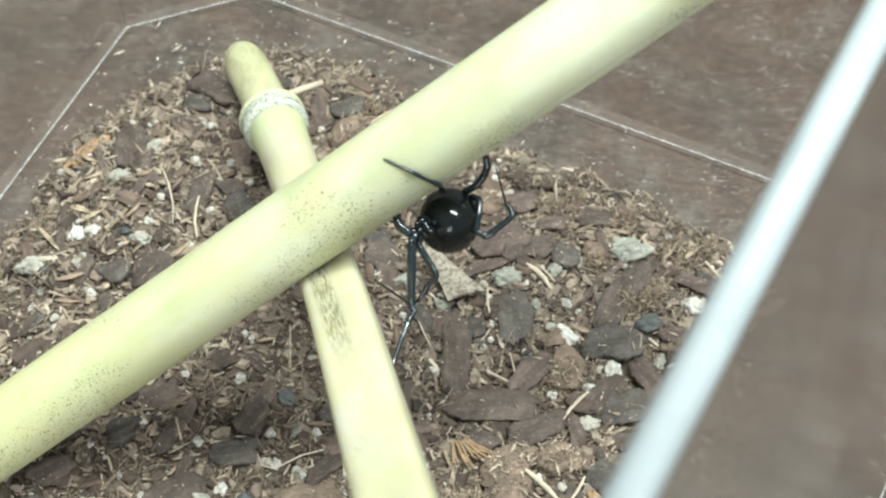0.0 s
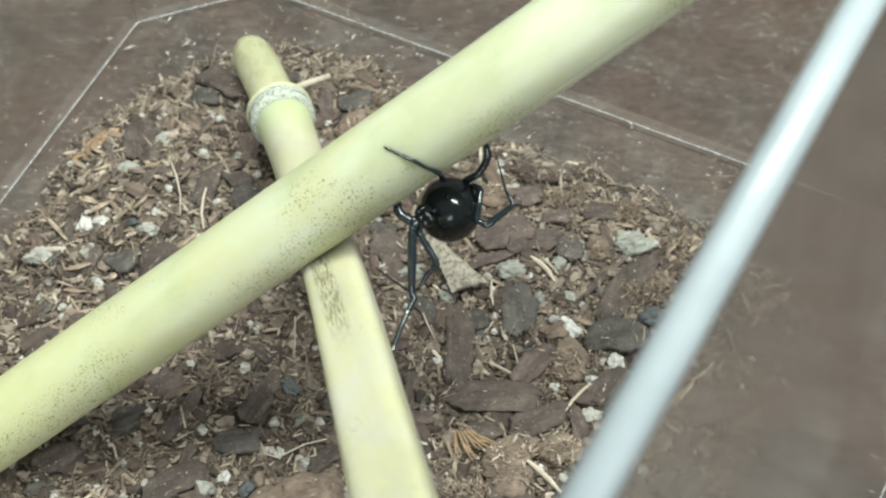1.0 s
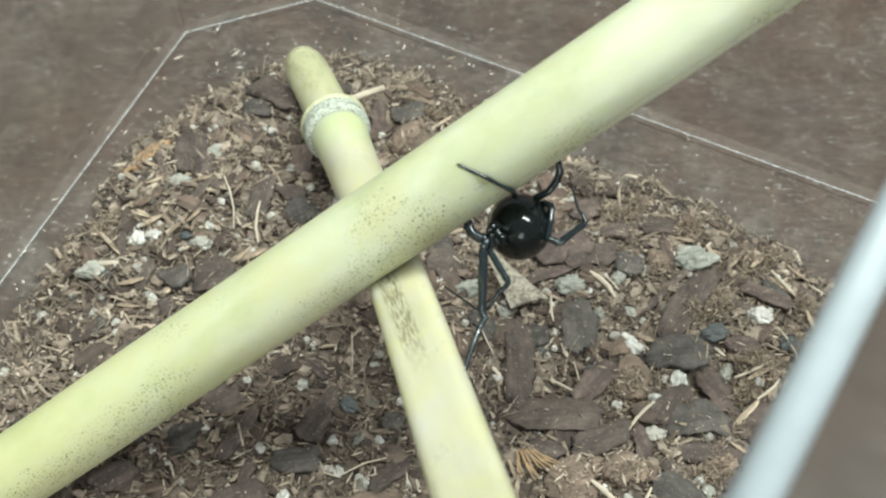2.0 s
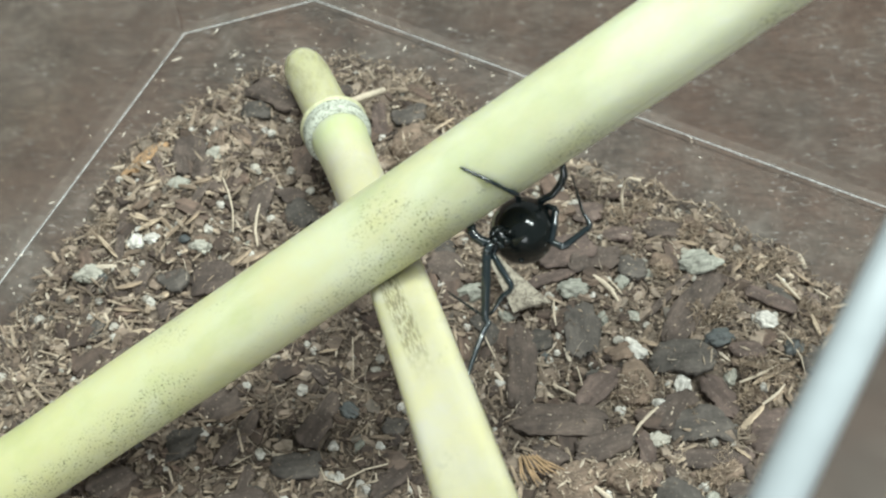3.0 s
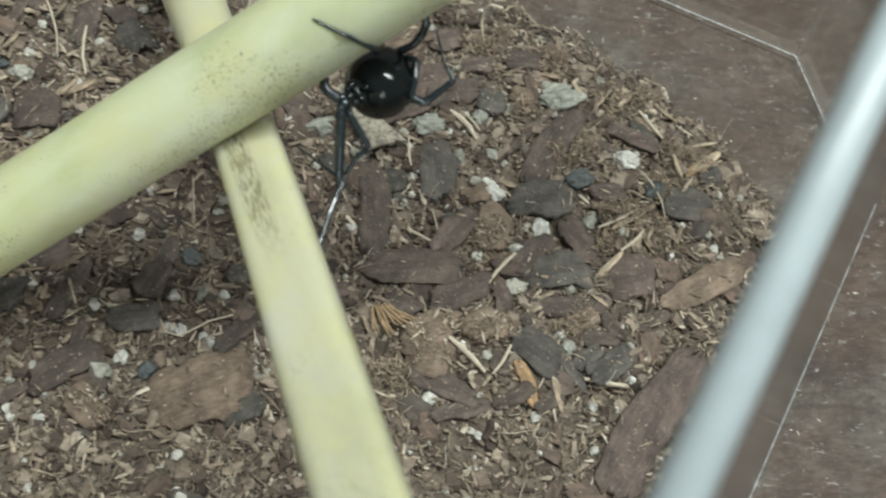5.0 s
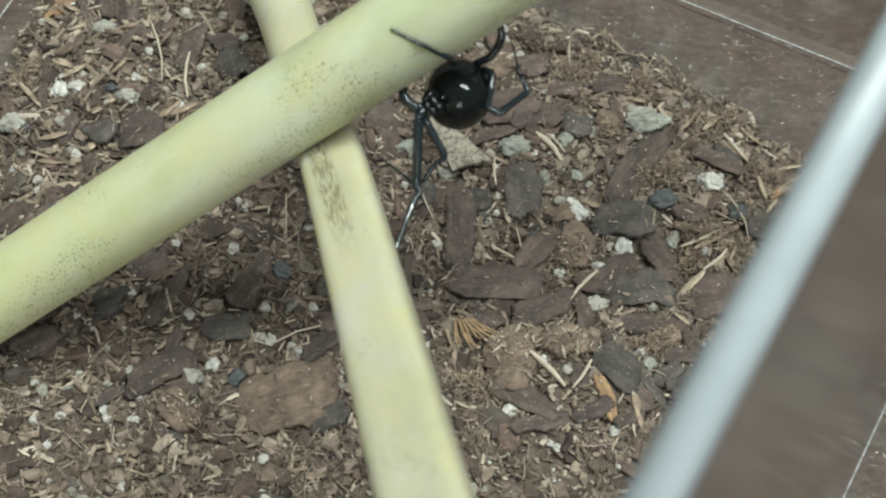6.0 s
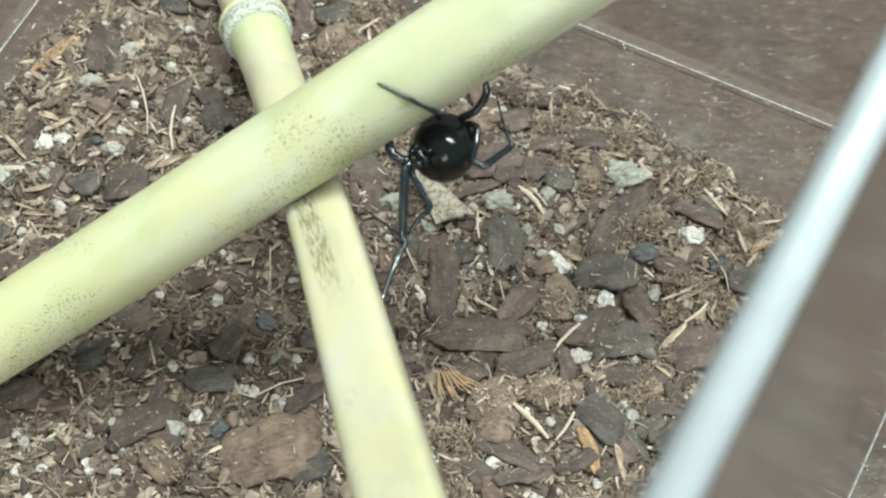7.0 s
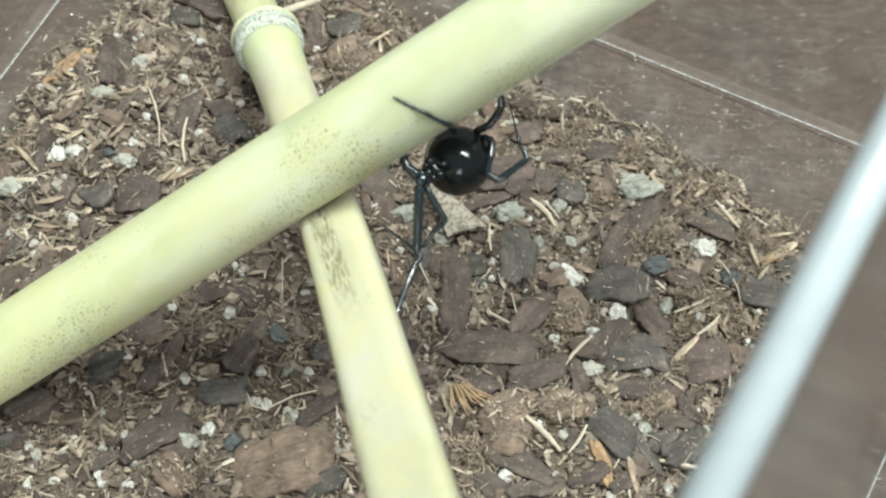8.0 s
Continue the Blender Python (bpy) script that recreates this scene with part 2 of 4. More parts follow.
ACRYLIC = clear_plastic("acrylic_wall", 0.105, 0.22, (1.0, 1.0, 0.22))
ACRYLIC_WORN = clear_plastic("acrylic_worn", 0.075, 0.2, (1.0, 1.0, 0.3), ((0.66, 0.25), (0.75, 0.5), (0.82, 0.82), (0.88, 0.93)))
ACRYLIC_FLOOR = clear_plastic("acrylic_floor", 0.018, 0.22, None, ((0.66, 0.10), (0.82, 0.30)), 0.25)
SEAM = plain("glue_seam", (0.42, 0.42, 0.41), 0.6, 1500.0, 0.6)
FOOT = plain("scuffed_foot", (0.24, 0.235, 0.23), 0.6, 700.0, 0.7)
EDGE = plain("polished_edge", (0.33, 0.36, 0.375), 0.36, 60.0, 0.15)


# ---- small helpers ----
def part(name, bm, material, parent=None, label=""):
    me = bpy.data.meshes.new(name)
    bm.to_mesh(me)
    bm.free()
    me.materials.append(material)
    ob = new(name, me)
    if parent:
        ob.parent = parent
    return tagged(ob, label)


def smooth(ob):
    ob.data.polygons.foreach_set("use_smooth", [True] * len(ob.data.polygons))
    return ob


def mesh_of(name, verts, faces, material):
    me = bpy.data.meshes.new(name)
    me.from_pydata([tuple(v) for v in verts], [], faces)
    me.materials.append(material)
    me.update()
    return me


def sweep(points, radii, sides=16, caps=True, squash=1.0):
    """A round limb along points; rings stand square to the path."""
    bm = bmesh.new()
    pts = [Vector(p) for p in points]
    rings, ref = [], None
    for i, p in enumerate(pts):
        d = (pts[min(i + 1, len(pts) - 1)] - pts[max(i - 1, 0)]).normalized()
        if ref is None:
            ref = d.orthogonal().normalized()
        ref = (ref - d * ref.dot(d)).normalized()
        side = d.cross(ref)
        r = radii[i] if hasattr(radii, "__len__") else radii
        rings.append([bm.verts.new(p + (ref * math.cos(a) + side * math.sin(a) * squash) * r)
                      for a in (2 * math.pi * k / sides for k in range(sides))])
    for a, b in zip(rings, rings[1:]):
        for k in range(sides):
            bm.faces.new((a[k], a[(k + 1) % sides], b[(k + 1) % sides], b[k]))
    if caps:
        bm.faces.new(list(reversed(rings[0])))
        bm.faces.new(rings[-1])
    return bm


def prism(outline, z0, z1):
    bm = bmesh.new()
    lo = [bm.verts.new((x, y, z0)) for x, y in outline]
    hi = [bm.verts.new((x, y, z1)) for x, y in outline]
    n = len(outline)
    for k in range(n):
        bm.faces.new((lo[k], lo[(k + 1) % n], hi[(k + 1) % n], hi[k]))
    bm.faces.new(list(reversed(lo)))
    bm.faces.new(hi)
    bmesh.ops.recalc_face_normals(bm, faces=bm.faces)
    return bm


# ---- table ----
FLOOR_Z = -0.006
bm = prism([(-0.5, -0.45), (0.5, -0.45), (0.5, 0.6), (-0.5, 0.6)], FLOOR_Z - 0.0275, FLOOR_Z - 0.0014)
tagged(part("table_top", bm, TABLE), "dark brown stained wooden table top, worn and blotchy", "table", kind="structure")

# ---- acrylic box: a square with cut corners; the walls lean in, one of them strongly ----
CORNERS = [(-0.0555, 0.0580), (-0.0285, 0.0675), (0.0920, 0.0105), (0.0995, -0.0176),
           (0.0392, -0.1214), (0.0180, -0.1400), (-0.0980, -0.0840), (-0.1070, -0.0550)]
RIM = [(-0.0530, 0.0540), (-0.0290, 0.0620), (0.0700, 0.0100), (0.0739, -0.0045),
       (0.0129, -0.1080), (0.0080, -0.1400), (-0.0980, -0.0880), (-0.1040, -0.0560)]
RIM_Z = 0.1215


def slab(a, b, c, d, t):
    """A sheet of thickness t with its inner face on the corners a, b (foot) and c, d (top, over b and a)."""
    bm = bmesh.new()
    a, b, c, d = (Vector(p) for p in (a, b, c, d))
    n = (b - a).cross(d - a).normalized() * t
    inner = [bm.verts.new(p) for p in (a, b, c, d)]
    outer = [bm.verts.new(p + n) for p in (a, b, c, d)]
    for f in ((0, 1, 2), (0, 2, 3)):
        bm.faces.new([inner[k] for k in f])
        bm.faces.new([outer[k] for k in reversed(f)])
    for k in range(4):
        bm.faces.new((inner[k], inner[(k + 1) % 4], outer[(k + 1) % 4], outer[k]))
    bmesh.ops.recalc_face_normals(bm, faces=bm.faces)
    return bm


def acrylic_box():
    box = tagged(new("acrylic_box"), "clear acrylic box with cut corners, scuffed, on the table", "box")
    part("floor_panel", prism(CORNERS, FLOOR_Z - 0.0003, FLOOR_Z), ACRYLIC_FLOOR, box).visible_shadow = False
    for k in range(8):
        a, b = Vector(CORNERS[k]), Vector(CORNERS[(k + 1) % 8])
        c, d = Vector(RIM[(k + 1) % 8]), Vector(RIM[k])
        u, w = (b - a).normalized() * 0.0002, (c - d).normalized() * 0.0002
        t = 0.0032 if k == 3 else 0.0022
        wall = part("wall_panel", slab((*(b - u), FLOOR_Z + 0.0002), (*(a + u), FLOOR_Z + 0.0002), (*(d + w), RIM_Z), (*(c - w), RIM_Z), t), ACRYLIC_WORN if k == 3 else ACRYLIC, box)
        wall.visible_shadow = False
        n = Vector((u.y, -u.x)).normalized()
        seam = sweep([(*(a + n * 0.0002), FLOOR_Z + 0.0001), (*(b + n * 0.0002), FLOOR_Z + 0.0001)], 0.00011, 6)
        part("glue_seam", seam, SEAM, wall, "thin white glued seam")
        if k == 3:
            foot = sweep([(*(a - n * (t + 0.0002)), FLOOR_Z - 0.0002), (*(b - n * (t + 0.0002)), FLOOR_Z - 0.0002)], 0.00016, 6)
            part("foot_edge", foot, FOOT, wall, "pale scuffed foot edge")
        o = Vector((w.y, -w.x)).normalized() * -0.5 * t
        rim = sweep([(*(d + o), RIM_Z + 0.0002), (*(c + o), RIM_Z + 0.0002)], t * 0.56, 20)
        smooth(part("rim", rim, EDGE, wall, "pale glossy rounded rim"))
    return box


acrylic_box()

# ---- soil ----
BORDER = [(-0.079, -0.020), (-0.070, 0.004), (-0.062, 0.023), (-0.050, 0.038), (-0.034, 0.046), (-0.020, 0.049), (-0.007, 0.045),
          (0.004, 0.036), (0.024, 0.023), (0.040, 0.016), (0.055, 0.007), (0.072, -0.008), (0.080, -0.019), (0.079, -0.034),
          (0.067, -0.058), (0.056, -0.078), (0.030, -0.108), (0.014, -0.122), (-0.085, -0.072), (-0.094, -0.056)]


def inside(x, y):
    """Metres inside the edge of the soil, negative outside."""
    best, odd = 9.0, False
    for (x0, y0), (x1, y1) in zip(BORDER, BORDER[1:] + BORDER[:1]):
        dx, dy = x1 - x0, y1 - y0
        s = max(0.0, min(1.0, ((x - x0) * dx + (y - y0) * dy) / (dx * dx + dy * dy)))
        best = min(best, math.hypot(x - x0 - s * dx, y - y0 - s * dy))
        if (y0 > y) != (y1 > y) and x < x0 + (y - y0) / (y1 - y0) * dx:
            odd = not odd
    return best if odd else -best


def lump(x, y, f, seed=0.0):
    return noise.noise(Vector((x * f, y * f, seed)))


def soil_z(x, y):
    d = inside(x, y) + 0.004 * lump(x, y, 90, 3.1) + 0.002 * lump(x, y, 260, 5.0)
    if d < 0:
        return FLOOR_Z - 0.001
    rise = 1 - math.exp(-d / 0.0045)
    return FLOOR_Z + 0.0003 + rise * (0.0056 + 0.0022 * lump(x, y, 45, 1.0) + 0.0016 * lump(x, y, 130, 2.0) + 0.0011 * lump(x, y, 320, 4.0))


def soil_sheet():
    x0, x1, y0, y1, step = -0.108, 0.096, -0.14, 0.062, 0.0011
    nx, ny = int((x1 - x0) / step), int((y1 - y0) / step)
    verts, faces, idx = [], [], {}
    for j in range(ny):
        for i in range(nx):
            x, y = x0 + i * step, y0 + j * step
            if inside(x, y) > -0.007:
                idx[i, j] = len(verts)
                verts.append((x, y, soil_z(x, y)))
    for (i, j) in idx:
        q = [(i, j), (i + 1, j), (i + 1, j + 1), (i, j + 1)]
        if all(k in idx for k in q) and any(verts[idx[k]][2] > FLOOR_Z for k in q):
            faces.append([idx[k] for k in q])
    ob = new("soil", mesh_of("soil", verts, faces, SOIL))
    return smooth(tagged(ob, "dry brown potting soil spread on the box floor", "soil", kind="structure"))


soil_sheet()


# ---- canes ----
def cane_mesh(length, profile, sides=40, seed=0.0, centre=None, section=None):
    """A cane along x with a slow wander and the given radius profile; open pith at both ends."""
    bm = bmesh.new()
    n, rings = 130, []
    for i in range(n + 1):
        x = length * i / n
        r = profile(x)
        oy, oz = centre(x) if centre else (0.0, 0.0)
        row = []
        for k in range(sides):
            a = 2 * math.pi * k / sides
            rr = r * (1 + 0.012 * noise.noise(Vector((x * 60, math.cos(a), math.sin(a) + seed))))
            if section:
                rr *= section(x, a)
            row.append(bm.verts.new((x, oy + rr * math.cos(a), oz + rr * math.sin(a))))
        rings.append(row)
    for a, b in zip(rings, rings[1:]):
        for k in range(sides):
            bm.faces.new((a[k], b[k], b[(k + 1) % sides], a[(k + 1) % sides]))
    for ring, flip, s in ((rings[0], 1, 1), (rings[-1], 0, -1)):
        x = ring[0].co.x
        oy, oz = centre(x) if centre else (0.0, 0.0)
        lip = [bm.verts.new((x - s * 0.0006, oy + (v.co.y - oy) * 0.84, oz + (v.co.z - oz) * 0.84)) for v in ring]
        pit = [bm.verts.new((x + s * 0.0002, oy + (v.co.y - oy) * 0.45, oz + (v.co.z - oz) * 0.45)) for v in ring]
        for a, b in ((ring, lip), (lip, pit)):
            for k in range(sides):
                f = (a[k], a[(k + 1) % sides], b[(k + 1) % sides], b[k])
                bm.faces.new(f if flip else tuple(reversed(f)))
        bm.faces.new(list(reversed(pit)) if flip else pit)
    bmesh.ops.recalc_face_normals(bm, faces=bm.faces)
    return bm


def along(a, b):
    """The pose whose x axis runs from a to b."""
    a, b = Vector(a), Vector(b)
    x = (b - a).normalized()
    y = Vector((0, 0, 1)).cross(x).normalized()
    z = x.cross(y)
    return Matrix.Translation(a) @ Matrix((x, y, z)).transposed().to_4x4()


def thick_cane():
    a, b = Vector((-0.0740, -0.0476, 0.0028)), Vector((0.0673, -0.0010, 0.1015))
    ln = (b - a).length
    root = tagged(new("bamboo_cane"), "thick pale yellow bamboo cane speckled with black mould", "bamboo cane")
    root.matrix_world = along(a, b)
    
    def section(x, a):
        """A shallow groove runs up one flank from the middle on."""
        k = min(max((x - 0.085) / 0.03, 0.0), 1.0)
        d = (a - radians(188) + math.pi) % (2 * math.pi) - math.pi
        return 1 - k * (0.022 * math.exp(-(d / 0.06) ** 2) + 0.010 * math.exp(-((d - 0.35) / 0.25) ** 2))

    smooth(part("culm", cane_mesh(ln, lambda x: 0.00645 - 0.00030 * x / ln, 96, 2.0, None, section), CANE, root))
    for x, r in ((-0.0007, 0.0051), (ln + 0.0007, 0.0042)):
        part("cut_end", sweep([(x - 0.0002, 0, 0), (x + 0.0002, 0, 0)], r, 28), PITH, root, "dry fibrous cut end")
    return root


def thin_cane():
    way = [Vector(p) * 0.001 for p in ((-28.3, 40.0, 5.2), (-20.9, 21.2, 9.7), (-13.4, -5.0, 23.6), (-6.2, -31.9, 38.5), (4.0, -78.4, 71.7), (14.6, -126.0, 106.0))]
    m = along(way[0], way[-1])
    inv = m.inverted()
    loc = [inv @ p for p in way]
    ln = loc[-1].x
    root = tagged(new("bamboo_cane"), "thinner yellow bamboo cane with a waxy ringed node", "bamboo cane")
    root.matrix_world = m

    def centre(x):
        """A smooth line through the way points."""
        k = max(i for i in range(len(loc) - 1) if x >= loc[i].x - 1e-9 or i == 0)
        p0, p1, p2, p3 = loc[max(k - 1, 0)], loc[k], loc[k + 1], loc[min(k + 2, len(loc) - 1)]
        s = (x - p1.x) / (p2.x - p1.x)
        h = p2.x - p1.x
        m1 = (p2 - p0) / max(p2.x - p0.x, 1e-9) * h
        m2 = (p3 - p1) / max(p3.x - p1.x, 1e-9) * h
        q = (2 * s**3 - 3 * s**2 + 1) * p1 + (s**3 - 2 * s**2 + s) * m1 + (-2 * s**3 + 3 * s**2) * p2 + (s**3 - s**2) * m2
        return q.y, q.z

    nx = loc[1].x + 0.0006

    def profile(x):
        d = x - nx
        if d < 0:
            return 0.0043 + 0.0006 * math.exp(-abs(d) / 0.0035) - 0.0007 * math.exp(-x / 0.0014)
        return 0.0045 + 0.0010 * math.exp(-d / 0.012) - 0.0002 * min(d / 0.1, 1)

    def section(x, a):
        """The culm grows flat-sided beyond the node."""
        k = min(max((x - nx - 0.02) / 0.04, 0.0), 1.0)
        b = a - radians(12)
        sq = (abs(math.cos(b)) ** 5 + abs(math.sin(b)) ** 5) ** (-1 / 5)
        return 1 + k * (sq * 1.01 - 1)

    smooth(part("culm", cane_mesh(ln, profile, 72, 7.0, centre, section), CANE_PALE, root))

    def collar(dx, r, sides=44):
        pts = []
        for d in dx:
            y, z = centre(nx + d)
            pts.append((nx + d, y, z))
        return sweep(pts, r, sides)

    smooth(part("node_ring", collar((-0.0016, -0.0010, -0.0004, 0.0004, 0.0012, 0.0022, 0.0034), [0.0049, 0.0057, 0.0061, 0.0059, 0.0061, 0.0062, 0.0056]), NODE_WAX, root, "waxy grey-white ring with dark specks"))
    smooth(part("ring_groove", collar((0.0017, 0.0019, 0.0021), [0.00605, 0.00628, 0.00605]), GROOVE, root, "thin dark broken line round the node"))
    smooth(part("sheath_scar", collar((-0.0019, -0.0013, -0.0007), [0.0058, 0.0064, 0.0059]), SCAR, root, "yellowish raised sheath scar"))
    y, z = centre(nx)
    stub = sweep([(nx - 0.0025, y + 0.0030, z + 0.0035), (nx - 0.0042, y + 0.0068, z + 0.0036), (nx - 0.0055, y + 0.0108, z + 0.0036)], [0.0008, 0.0007, 0.0006], 10)
    smooth(part("branch_stub", stub, STRAW, root, "broken straw-coloured branch stub"))
    return root


PITH = plain("pith", (0.50, 0.42, 0.28), 0.9, 1400.0, 0.4, 0.5)
GROOVE, nt_, b_ = mat("groove_dirt")
nt_.links.new(ramp(nt_, grain(nt_, 900.0, 5.0, 0.7), ((0.42, (0.06, 0.065, 0.05)), (0.56, (0.38, 0.40, 0.33)))).outputs["Color"], b_.inputs["Base Color"])
b_.inputs["Roughness"].default_value = 0.85
SCAR = plain("sheath", (0.47, 0.46, 0.29), 0.6, 700.0, 0.2, 0.3)
STRAW = plain("straw", (0.47, 0.395, 0.305), 0.8, 900.0, 0.2, 0.3)
thick_cane()
thin_cane()

# ---- spider ----
CHITIN, nt_, b_ = mat("black_chitin")
b_.inputs["Base Color"].default_value = (0.005, 0.007, 0.007, 1)
b_.inputs["Roughness"].default_value = 0.13
b_.inputs["Specular IOR Level"].default_value = 0.36
bump(nt_, b_, grain(nt_, 1800.0, 4.0, 0.6), 0.10, 0.0001)
LEG_SHEEN, nt_, b_ = mat("leg_chitin")
b_.inputs["Base Color"].default_value = (0.008, 0.014, 0.017, 1)
b_.inputs["Roughness"].default_value = 0.2
b_.inputs["Specular IOR Level"].default_value = 0.75


def mm(*p):
    return Vector(p) * 0.001


def limb(parent, pts, radii, joints=(), label=""):
    """A leg along pts (mm): swollen segments, pinched at the joints, with a small knuckle on each."""
    path, rad = [], []
    for i, (a, b) in enumerate(zip(pts, pts[1:])):
        a, b = mm(*a), mm(*b)
        for s in (0.0, 0.12, 0.3, 0.5, 0.7, 0.88):
            path.append(a.lerp(b, s))
            r = radii[i] * (1 - s) + radii[i + 1] * s
            pinch = 0.78 if (s == 0.0 and i in joints) else 1.14 if (s == 0.12 and i in joints) or (s == 0.88 and i + 1 in joints) else 1.0
            rad.append(r * 0.00124 * pinch)
    path.append(mm(*pts[-1]))
    rad.append(radii[-1] * 0.0006)
    return smooth(part("leg", sweep(path, rad, 14), LEG_SHEEN, parent, label))


def ball(centre, axes, turn, seg=40, shape=None):
    bm = bmesh.new()
    bmesh.ops.create_uvsphere(bm, u_segments=seg, v_segments=seg // 2, radius=1.0)
    for v in bm.verts:
        if shape:
            v.co = shape(v.co)
        v.co = Vector((v.co.x * axes[0], v.co.y * axes[1], v.co.z * axes[2])) * 0.001
        v.co.rotate(turn)
        v.co += mm(*centre)
    return bm


def spider():
    sp = tagged(new("spider"), "glossy black spider with a round abdomen, clinging below a bamboo cane", "spider")
    belly = smooth(part("abdomen", ball((10.80, -25.19, 46.34), (4.75, 4.85, 5.7), Euler((0.55, 0.0, 0.0)), 64, pear), CHITIN, sp, "shiny round black abdomen"))
    smooth(part("spinneret", ball((10.4, -29.9, 46.3), (0.55, 0.6, 0.45), Euler((0.5, 0, 0)), 16), CHITIN, belly))
    smooth(part("cephalothorax", ball((7.51, -28.37, 49.64), (1.35, 1.75, 1.25), Euler((0.3, 0.2, 0.5)), 36, carapace), CHITIN, sp))
    smooth(part("head", ball((6.81, -28.07, 50.86), (0.85, 0.7, 0.6), Euler((0.2, 0.2, 0.4)), 24), CHITIN, sp))
    for x, y, z in ((6.60, -29.84, 50.93), (7.35, -30.35, 50.50), (8.16, -29.97, 50.91), (6.22, -28.82, 50.94), (8.68, -28.34, 50.79), (6.02, -30.28, 50.06)):
        smooth(part("coxa", ball((x, y, z), (0.50, 0.62, 0.42), Euler((0.4, 0.3, x)), 16), CHITIN, sp))
    # one foot rests on the thick cane
    limb(sp, [(9.86, -24.85, 53.61), (9.34, -26.97, 58.02), (5.55, -27.21, 61.54), (1.64, -25.43, 62.14)], (0.40, 0.30, 0.24, 0.17), (1,))
    # the stout leg that reaches up behind the cane
    limb(sp, [(12.06, -22.17, 47.74), (13.07, -22.22, 49.28), (14.83, -21.98, 50.64), (15.89, -21.23, 52.00), (16.33, -20.60, 53.50), (16.02, -19.67, 55.02)],
         (0.45, 0.44, 0.45, 0.46, 0.48, 0.36), (1, 3))
    # the leg that is folded beside the abdomen
    limb(sp, [(13.13, -22.52, 48.05), (14.27, -23.17, 49.54), (15.24, -23.87, 49.69), (15.02, -26.15, 49.09), (14.60, -28.12, 47.97), (16.27, -28.98, 47.84),
              (19.96, -26.76, 49.82), (19.64, -25.87, 50.22), (18.96, -24.93, 50.52), (17.60, -19.35, 51.91)],
         (0.28, 0.34, 0.42, 0.42, 0.36, 0.42, 0.34, 0.26, 0.17, 0.05), (2, 4, 5, 6, 8))
    limb(sp, [(6.99, -28.89, 49.62), (5.19, -29.61, 49.90), (3.83, -29.00, 50.58), (3.22, -28.05, 51.00), (3.51, -27.13, 51.20)], (0.5, 0.56, 0.58, 0.52, 0.4), (1, 3))
    # two hind legs hang down; one foot holds the thinner cane
    limb(sp, [(6.53, -29.57, 50.18), (5.79, -30.39, 50.22), (5.43, -30.90, 49.76), (5.35, -34.35, 46.44), (5.26, -37.67, 43.18), (5.73, -38.47, 42.94), (5.06, -39.67, 42.93), (3.96, -42.58, 42.67), (2.53, -47.17, 42.54)], (0.42, 0.40, 0.52, 0.56, 0.44, 0.34, 0.32, 0.30, 0.22), (2, 4, 6))
    limb(sp, [(6.84, -29.50, 49.77), (6.34, -30.70, 48.56), (7.50, -32.19, 47.26), (8.98, -34.19, 45.95), (8.69, -34.62, 45.31), (7.65, -35.03, 44.44), (6.40, -36.44, 42.67), (5.19, -36.71, 41.64), (2.38, -34.08, 41.00), (-0.16, -31.82, 40.64)], (0.36, 0.36, 0.42, 0.36, 0.30, 0.30, 0.22, 0.17, 0.13, 0.08), (1, 3, 5))
    return sp


def carapace(co):
    """A dimple in the middle of the shield."""
    return co * (1 - 0.16 * math.exp(-((co.x - 0.1) ** 2 + co.y ** 2) / 0.08) * (1 if co.z > 0 else 0))


def pear(co):
    """Fuller below than above."""
    return Vector((co.x * (1 - 0.06 * co.z), co.y * (1 - 0.06 * co.z), co.z))


spider()


# ---- litter on the soil ----
def pebble_mesh(r, seed, fine=2):
    """A pitted, angular grain."""
    rnd = random.Random(seed)
    bm = bmesh.new()
    bmesh.ops.create_icosphere(bm, subdivisions=fine, radius=r)
    off = rnd.uniform(0, 50)
    for v in bm.verts:
        p = v.co / r
        k = 1 + 0.42 * noise.noise(p * 1.2 + Vector((off, 0, 0))) + 0.22 * noise.noise(p * 3.0 + Vector((0, off, 0)))
        v.co *= k + (0.13 * noise.noise(p * 7.0 + Vector((0, 0, off))) if fine > 2 else 0.0)
    vs, fs = [tuple(v.co) for v in bm.verts], [tuple(v.index for v in f.verts) for f in bm.faces]
    bm.free()
    return vs, fs


def merge(name, pieces, material, label, category):
    """pieces: (verts array, faces, pose). One joined mesh of loose stuff."""
    V, F, n = [], [], 0
    for vs, fs, m in pieces:
        a = np.array(vs) @ np.array(m.to_3x3()).T + np.array(m.translation)
        V.extend(map(tuple, a))
        F.extend([tuple(i + n for i in f) for f in fs])
        n += len(vs)
    ob = new(name, mesh_of(name, V, F, material))
    return tagged(ob, label, category, kind="stuff")


def spots(count, seed, inset=-0.002, thin=0.0):
    """Random places on the soil, more or less dense."""
    rnd = random.Random(seed)
    out = []
    while len(out) < count:
        x, y = rnd.uniform(-0.10, 0.086), rnd.uniform(-0.115, 0.054)
        d = inside(x, y) + 0.003 * lump(x, y, 120, 8.0)
        if d > inset and rnd.random() > thin * (lump(x, y, 70, 9.0) + 0.5) and not covered(x, y):
            out.append((x, y, max(soil_z(x, y), FLOOR_Z)))
    return out


def lay(x, y, z, rnd, tilt):
    return Matrix.Translation((x, y, z)) @ Euler((rnd.gauss(0, tilt), rnd.gauss(0, tilt), rnd.uniform(0, 6.283))).to_matrix().to_4x4()


